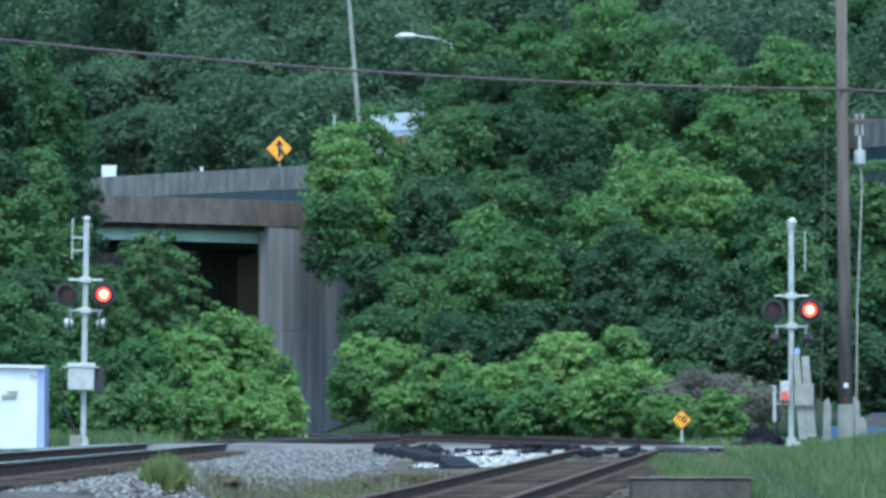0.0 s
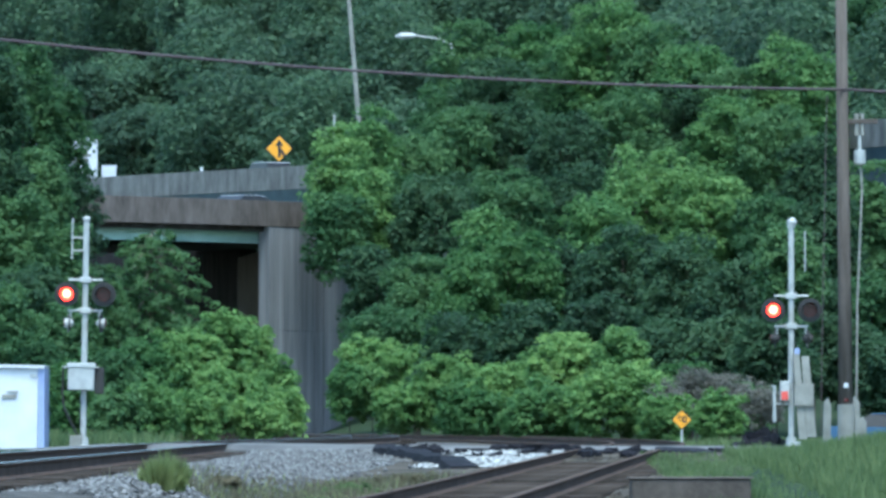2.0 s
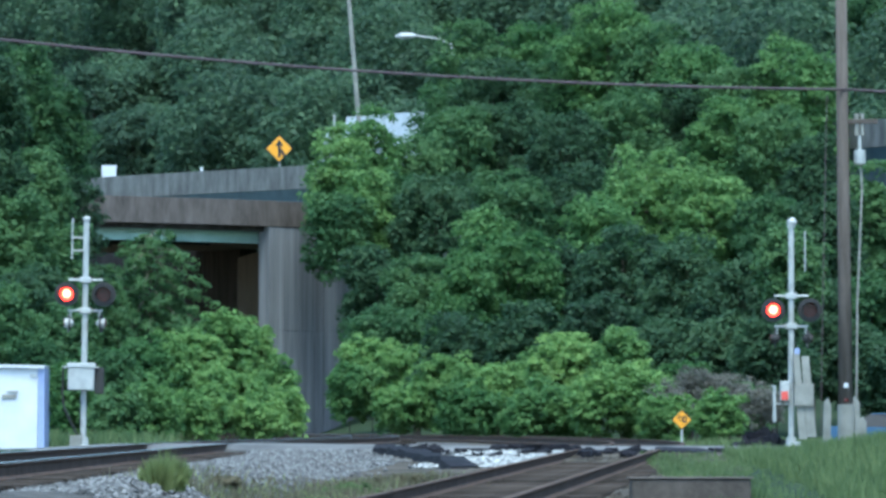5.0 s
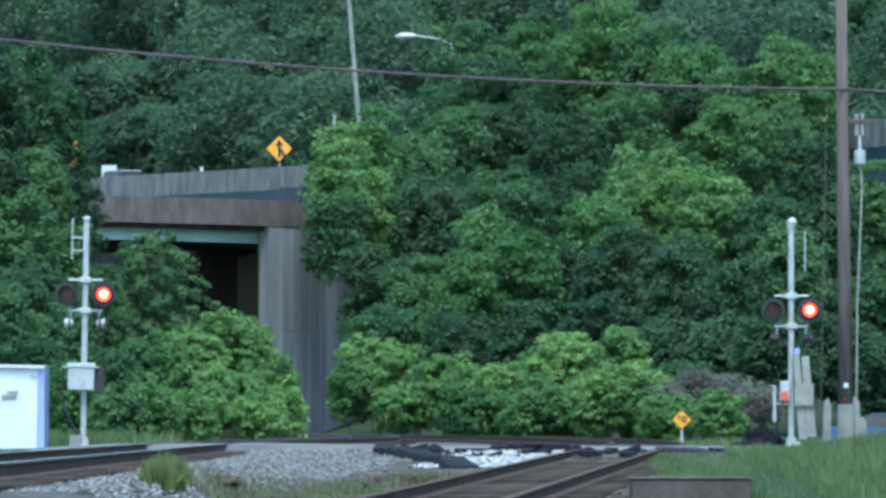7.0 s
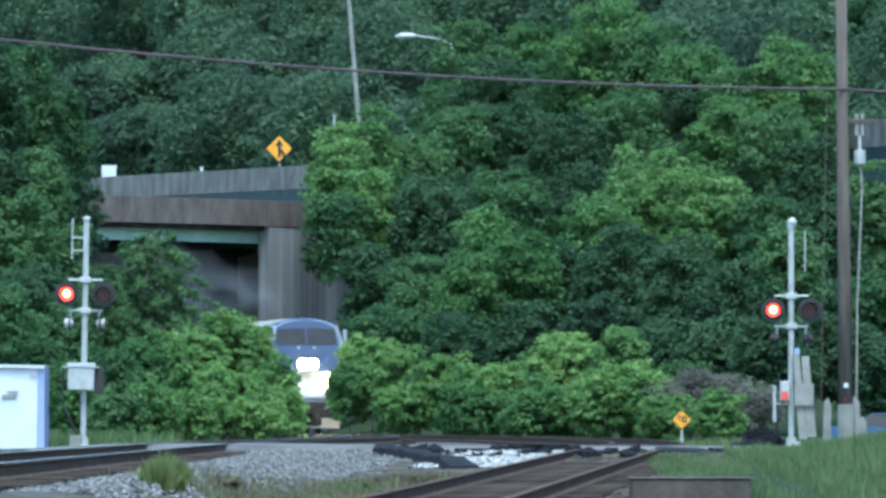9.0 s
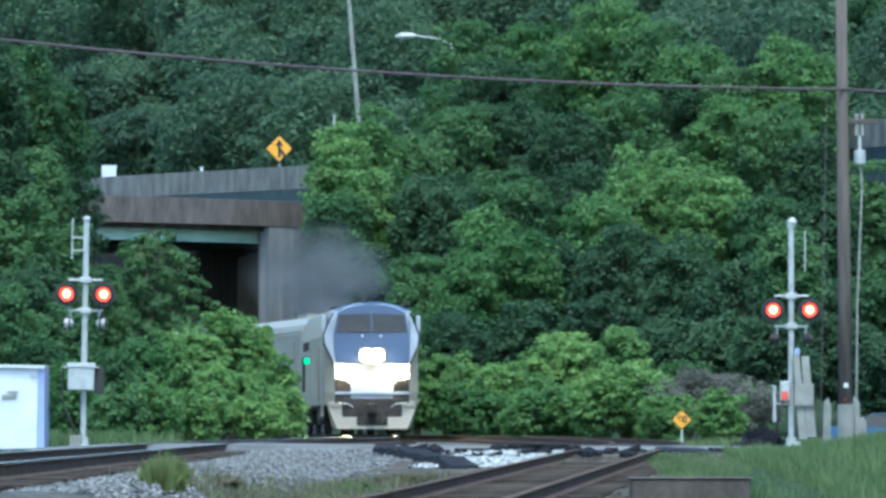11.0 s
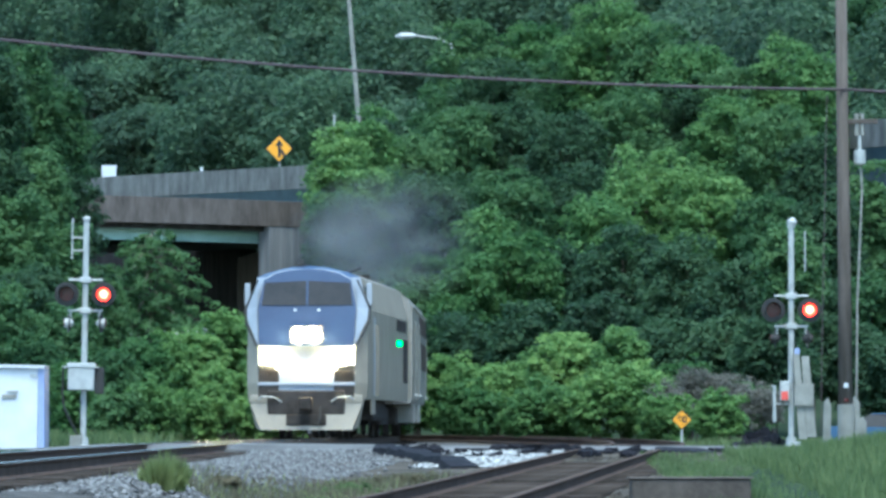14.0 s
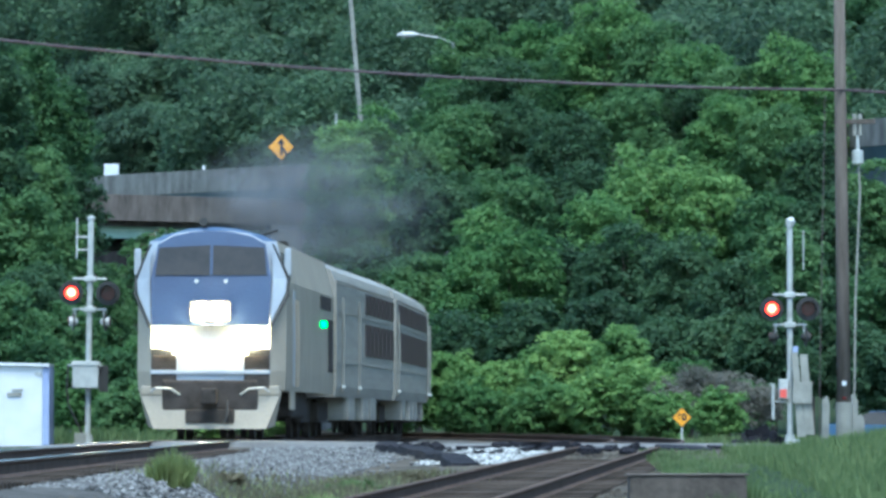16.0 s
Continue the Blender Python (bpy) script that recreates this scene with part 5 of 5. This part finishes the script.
def make_smoke():
    """Exhaust trailing over the train: many thin overlapping billows."""
    t = thing("exhaust_smoke", "thin grey diesel exhaust haze trailing above the locomotive", "smoke")
    for k, (x, y, z, r) in enumerate(((0.3, 16, 5.2, 1.75), (0.7, 26, 5.6, 2.2), (1.2, 38, 6.0, 2.5))):
        b = bmesh.new()
        bmesh.ops.create_icosphere(b, subdivisions=4, radius=1)
        for v in b.verts:
            v.co *= 1 + 0.35 * noise.noise(v.co * 1.3 + Vector((k * 3.1, 0, 0))) + 0.15 * noise.noise(v.co * 3.1)
            v.co = Vector((v.co.x * r, v.co.y * r * 2.2, v.co.z * r * 0.85)) + Vector((x, y, z))
        part("billow", b, SMOKE, t, smooth=True)
    return t


EXHAUST = make_smoke()


# ---- debris by the crossing ----
def slabs_of_asphalt():
    rng = random.Random(12)
    rows = [(0.9, 137.6, 1.5, 1.6, -10), (1.7, 137.9, 1.1, 1.2, 6), (4.5, 137, 1.1, 2.6, 4), (5.4, 137.4, 0.9, 2.0, 0), (2.9, 136, 0.9, 1.6, 10)]
    for x, y, l, w, turn in rows:
        out = [(l / 2 * math.cos(a) * rng.uniform(0.85, 1.1), w / 2 * math.copysign(abs(math.sin(a)) ** 0.4, math.sin(a)) * rng.uniform(0.75, 1.15)) for a in np.linspace(0, math.tau, 16, endpoint=False)]
        h = rng.uniform(0.06, 0.1)
        g = float(ground_z(x, y))
        b = loft([[(a, c, 0) for a, c in out], [(a * 0.99, c * 0.97, h) for a, c in out]])
        o = mesh_ob("asphalt_piece", b, BROKEN)
        o.matrix_basis = pose(x, y, g - 0.02, rng.uniform(-3, 3), rng.uniform(-2, 2), turn)
        tagged(o, "broken black asphalt slab at the crossing edge", "rubble", "asphalt rubble")


slabs_of_asphalt()


def asphalt_ledge(points, width, height):
    """A long torn strip of old road surface lying down the shoulder."""
    rng = random.Random(21)
    secs = []
    n = 26
    for i in range(n):
        u = i / (n - 1) * (len(points) - 1)
        k = min(int(u), len(points) - 2)
        p = Vector(points[k]).lerp(Vector(points[k + 1]), u - k)
        g = float(ground_z(p.x, p.y))
        w, h = width * rng.uniform(0.75, 1.15), height * rng.uniform(0.7, 1.1) * (0.35 if i in (0, n - 1) else 1)
        d = rng.uniform(-0.05, 0.05)
        secs.append([(p.x - w / 2 + d, p.y, g - 0.05), (p.x + w / 2 + d, p.y, g - 0.05), (p.x + w * 0.44 + d, p.y, g + h), (p.x - w * 0.4 + d, p.y, g + h * rng.uniform(0.8, 1.1))])
    tagged(mesh_ob("asphalt_strip", loft(secs), BROKEN), "long black strip of torn asphalt on the ballast shoulder", "rubble", "asphalt rubble")


asphalt_ledge([(-1.14, 136.6, 0), (-0.55, 131.5, 0), (0.32, 122.8, 0)], 0.5, 0.17)
asphalt_ledge([(0.95, 137.6, 0), (1.7, 137.0, 0), (2.3, 137.3, 0)], 0.35, 0.14)


def chunk(x, y, s, seed):
    """One angular lump of broken asphalt."""
    rng = random.Random(seed)
    b = box(-s, -s * 0.8, -s * 0.4, s, s * 0.8, s * 0.6, s * 0.18)
    for v in b.verts:
        v.co += Vector((rng.uniform(-1, 1), rng.uniform(-1, 1), rng.uniform(-1, 1))) * s * 0.16
    o = mesh_ob("asphalt_chunk", b, BROKEN)
    o.matrix_basis = pose(x, y, float(ground_z(x, y)) + s * 0.25, rng.uniform(-20, 20), rng.uniform(-20, 20), rng.uniform(0, 360))
    tagged(o, "small black lump of broken asphalt", "rubble", "asphalt rubble")


def scatter_chunks():
    rng = random.Random(52)
    for i in range(46):
        y = rng.uniform(131, 138)
        chunk(rng.uniform(-0.9, 2.0) if i % 3 else rng.uniform(2.4, 3.7), y, rng.uniform(0.05, 0.13), 300 + i)


scatter_chunks()


def headwall():
    """An old concrete block set in the foot of the grass bank."""
    t = thing("concrete_headwall", "dark stained concrete headwall in the grass bank", "headwall", at=pose(2.4, 71, 0, 0, 0, 2))
    part("wall", box(-0.58, 0, -1.1, 0.58, 0.35, -0.17, 0.03), OLD_CONCRETE, t)
    part("coping", box(-0.6, -0.015, -0.168, 0.6, 0.37, -0.15, 0.006), STAINED, t, "paler worn coping edge")


headwall()


def heap(x, y, r, count, seed):
    rng = np.random.default_rng(seed)
    b = bmesh.new()
    for _ in range(count):
        a, q = rng.uniform(0, 6.28), r * rng.random() ** 0.6
        s = rng.uniform(0.06, 0.14)
        hz = 0.42 * (1 - (q / r) ** 1.5)
        m = Matrix.Translation((x + q * math.cos(a), y + q * math.sin(a) * 0.6, float(ground_z(x, y)) + hz * rng.random() + 0.03)) @ Euler(rng.uniform(0, 6, 3)).to_matrix().to_4x4()
        k = box(-s, -s * 0.7, -s * 0.5, s, s * 0.7, s * 0.5)
        bmesh.ops.transform(k, matrix=m, verts=k.verts)
        joined(b, k)
    tagged(mesh_ob("rubble_heap", b, BROKEN), "dark heap of broken rubble by the signal", "rubble", kind="stuff")


heap(6.75, 155.4, 0.62, 110, 3)


def weed_plant(x, y, r, h, seed, mat):
    rng = np.random.default_rng(seed)
    g = float(ground_z(x, y))
    n = 26
    c = np.column_stack([rng.normal(0, r * 0.5, n), rng.normal(0, r * 0.5, n), h * rng.random(n) ** 0.8 * 0.85])
    t = thing("weed_plant", "bushy yellow-green weed growing in the ballast", "weed", "weeds", pose(x, y, g - 0.01))
    cr = new("leaves", leaf_mesh("leaves", dome_leaves(rng, c, np.full(n, r * 0.3), c * (1, 1, 0), 58, 0.04), mat))
    cr.parent = t
    b = bmesh.new()
    for k in range(9):
        rod([(0, 0, -0.03), tuple(c[k] * 0.6), tuple(c[k])], [0.007, 0.005, 0.002], 5, b)
    part("stem", b, BARK, t)


def grass_tuft(x, y, r, h, count, seed, mat):
    """A tuft of long blades fanning out from one root."""
    rng = np.random.default_rng(seed)
    t = thing("grass_tuft", "tall yellow-green grass tuft in the ballast", "grass tuft", "weeds", pose(x, y, float(ground_z(x, y)) - 0.02))
    a, q = rng.uniform(0, 6.28, count), r * np.sqrt(rng.random(count))
    foot = np.column_stack([np.cos(a) * q * 0.8, np.sin(a) * q * 0.8, np.zeros(count)])
    tip = np.column_stack([np.cos(a) * q, np.sin(a) * q, h * rng.uniform(0.45, 1.0, count) * (1.05 - 0.35 * (q / r) ** 2)]) + rng.normal(0, 0.03, (count, 3))
    b = rng.uniform(0, 6.28, count)
    w = np.column_stack([np.cos(b), np.sin(b), np.zeros(count)]) * rng.uniform(0.004, 0.009, (count, 1))
    mid = foot * 0.45 + tip * 0.55 + (0, 0, 0.06)
    v = np.stack([foot - w, foot + w, mid + w * 0.8, tip], axis=1).reshape(-1, 3)
    o = new("foliage", leaf_mesh("foliage", v, mat))
    o.parent = t


grass_tuft(-2.72, 72, 0.24, 0.42, 900, 45, TUFT)
grass_tuft(1.75, 70.7, 0.12, 0.3, 200, 58, GRASS)
grass_tuft(2.75, 70.6, 0.3, 0.5, 500, 59, GRASS)
grass_tuft(2.2, 71.7, 0.3, 0.72, 420, 60, GRASS)
grass_tuft(2.9, 71.7, 0.3, 0.8, 500, 62, GRASS)
grass_tuft(-2.0, 74, 0.16, 0.22, 300, 55, TUFT)
grass_tuft(-1.3, 76, 0.25, 0.24, 400, 56, TUFT)
weed_plant(-2.05, 76, 0.16, 0.12, 46, DRY)
weed_plant(-2.5, 84, 0.2, 0.14, 48, DRY)
weed_plant(-1.2, 92, 0.3, 0.14, 49, GRASS)
weed_plant(-0.4, 100, 0.3, 0.16, 50, DRY)


# ---- what moves ----
def ride(line, s, length, side):
    """The pose of a vehicle whose nose is s along a line, its tail length behind, shifted to the side."""
    a, b = along(line, s), along(line, s - length)
    v = b - a
    n = Vector((-v.y, v.x, 0)).normalized()
    a = a + n * side
    return Matrix.Translation(a) @ pose(0, 0, 0, 0, 0, math.degrees(math.atan2(v.y, v.x)) - 90) @ pose(0, 0, 0, math.degrees(math.atan2(v.z, v.xy.length)))


def drive(car, line, length, side, t0, slope, speed, first, last, tail=True):
    """Even speed past the point named; standing before and after the stretch that can be seen."""
    s0 = at_slope(line, slope, side) + (length if tail else 0)
    rows = []
    for k in range(65):
        t = k * 0.25
        s = min(max(s0 + speed * (t - t0), first + length), last)
        rows.append((t, ride(line, s, length, side)))
    walk(car, rows)


def train_rows():
    d, p = TRACK_A
    ys = p[:, 1]
    s16, s9 = float(d[np.argmin(np.abs(ys - 148.6))]), float(d[np.argmin(np.abs(ys - 275))])
    v = (s9 - s16) / 7.0
    lengths = [(LOCO, 0.0, 3.4, 17.5, 0.0), (EXHAUST, 0.0, 8.0, 48.0, 0.0)]
    off = 21.5
    for c in COACHES:
        lengths.append((c, off, 3.2, 22.6, 0.0))
        off += 26.3
    for car, start, b0, b1, _ in lengths:
        rows = []
        for k in range(65):
            t = k * 0.25
            nose = s16 + v * (16 - t) + start
            a, b = along(TRACK_A, nose + b0), along(TRACK_A, nose + b1)
            dirn = (b - a).normalized()
            rows.append((t, Matrix.Translation(a - dirn * b0) @ pose(0, 0, 0, 0, 0, math.degrees(math.atan2(dirn.y, dirn.x)) - 90)))
        walk(car, rows)


def flash():
    for bulb, x, y, z, right in BULBS:
        lit, dark = pose(x, y - 0.022, z), pose(x, y + 0.045, z)
        rows, t, on = [(0.0, lit if right else dark)], 0.5, right
        while t < 15.95:
            if on:
                rows += [(t + 0.05, lit), (t + 0.084, dark)]
            else:
                rows += [(t - 0.034, dark), (t, lit)]
            on = not on
            t += SWITCH
        rows.append((16.0, lit if on else dark))
        walk(bulb, rows)


def motions():
    end = ROAD[0][-1] - 4
    drive(TRUCK_ONE, ROAD, 21.0, -1.9, 1.5, -0.0355, 28.5, 40, end)
    drive(TRUCK_TWO, ROAD, 21.0, -1.9, 6.3, -0.0327, 28.4, 40, end - 66)
    drive(CAR_ONE, ROAD, 4.7, -1.9, 2.1, -0.0297, 28, 72, end - 36, False)
    drive(CAR_TWO, ROAD, 4.7, -1.9, 6.5, -0.0318, 29, 8, end - 100, False)
    drive(CAR_THREE, LOWER, 4.9, 1.9, 6.5, -0.0262, 13, 1, LOWER[0][-1] - 2.5, False)
    drive(CAR_FOUR, LOWER, 4.7, 1.9, 1.95, -0.0238, 22, 12, LOWER[0][-1] - 2, False)
    train_rows()
    flash()


motions()
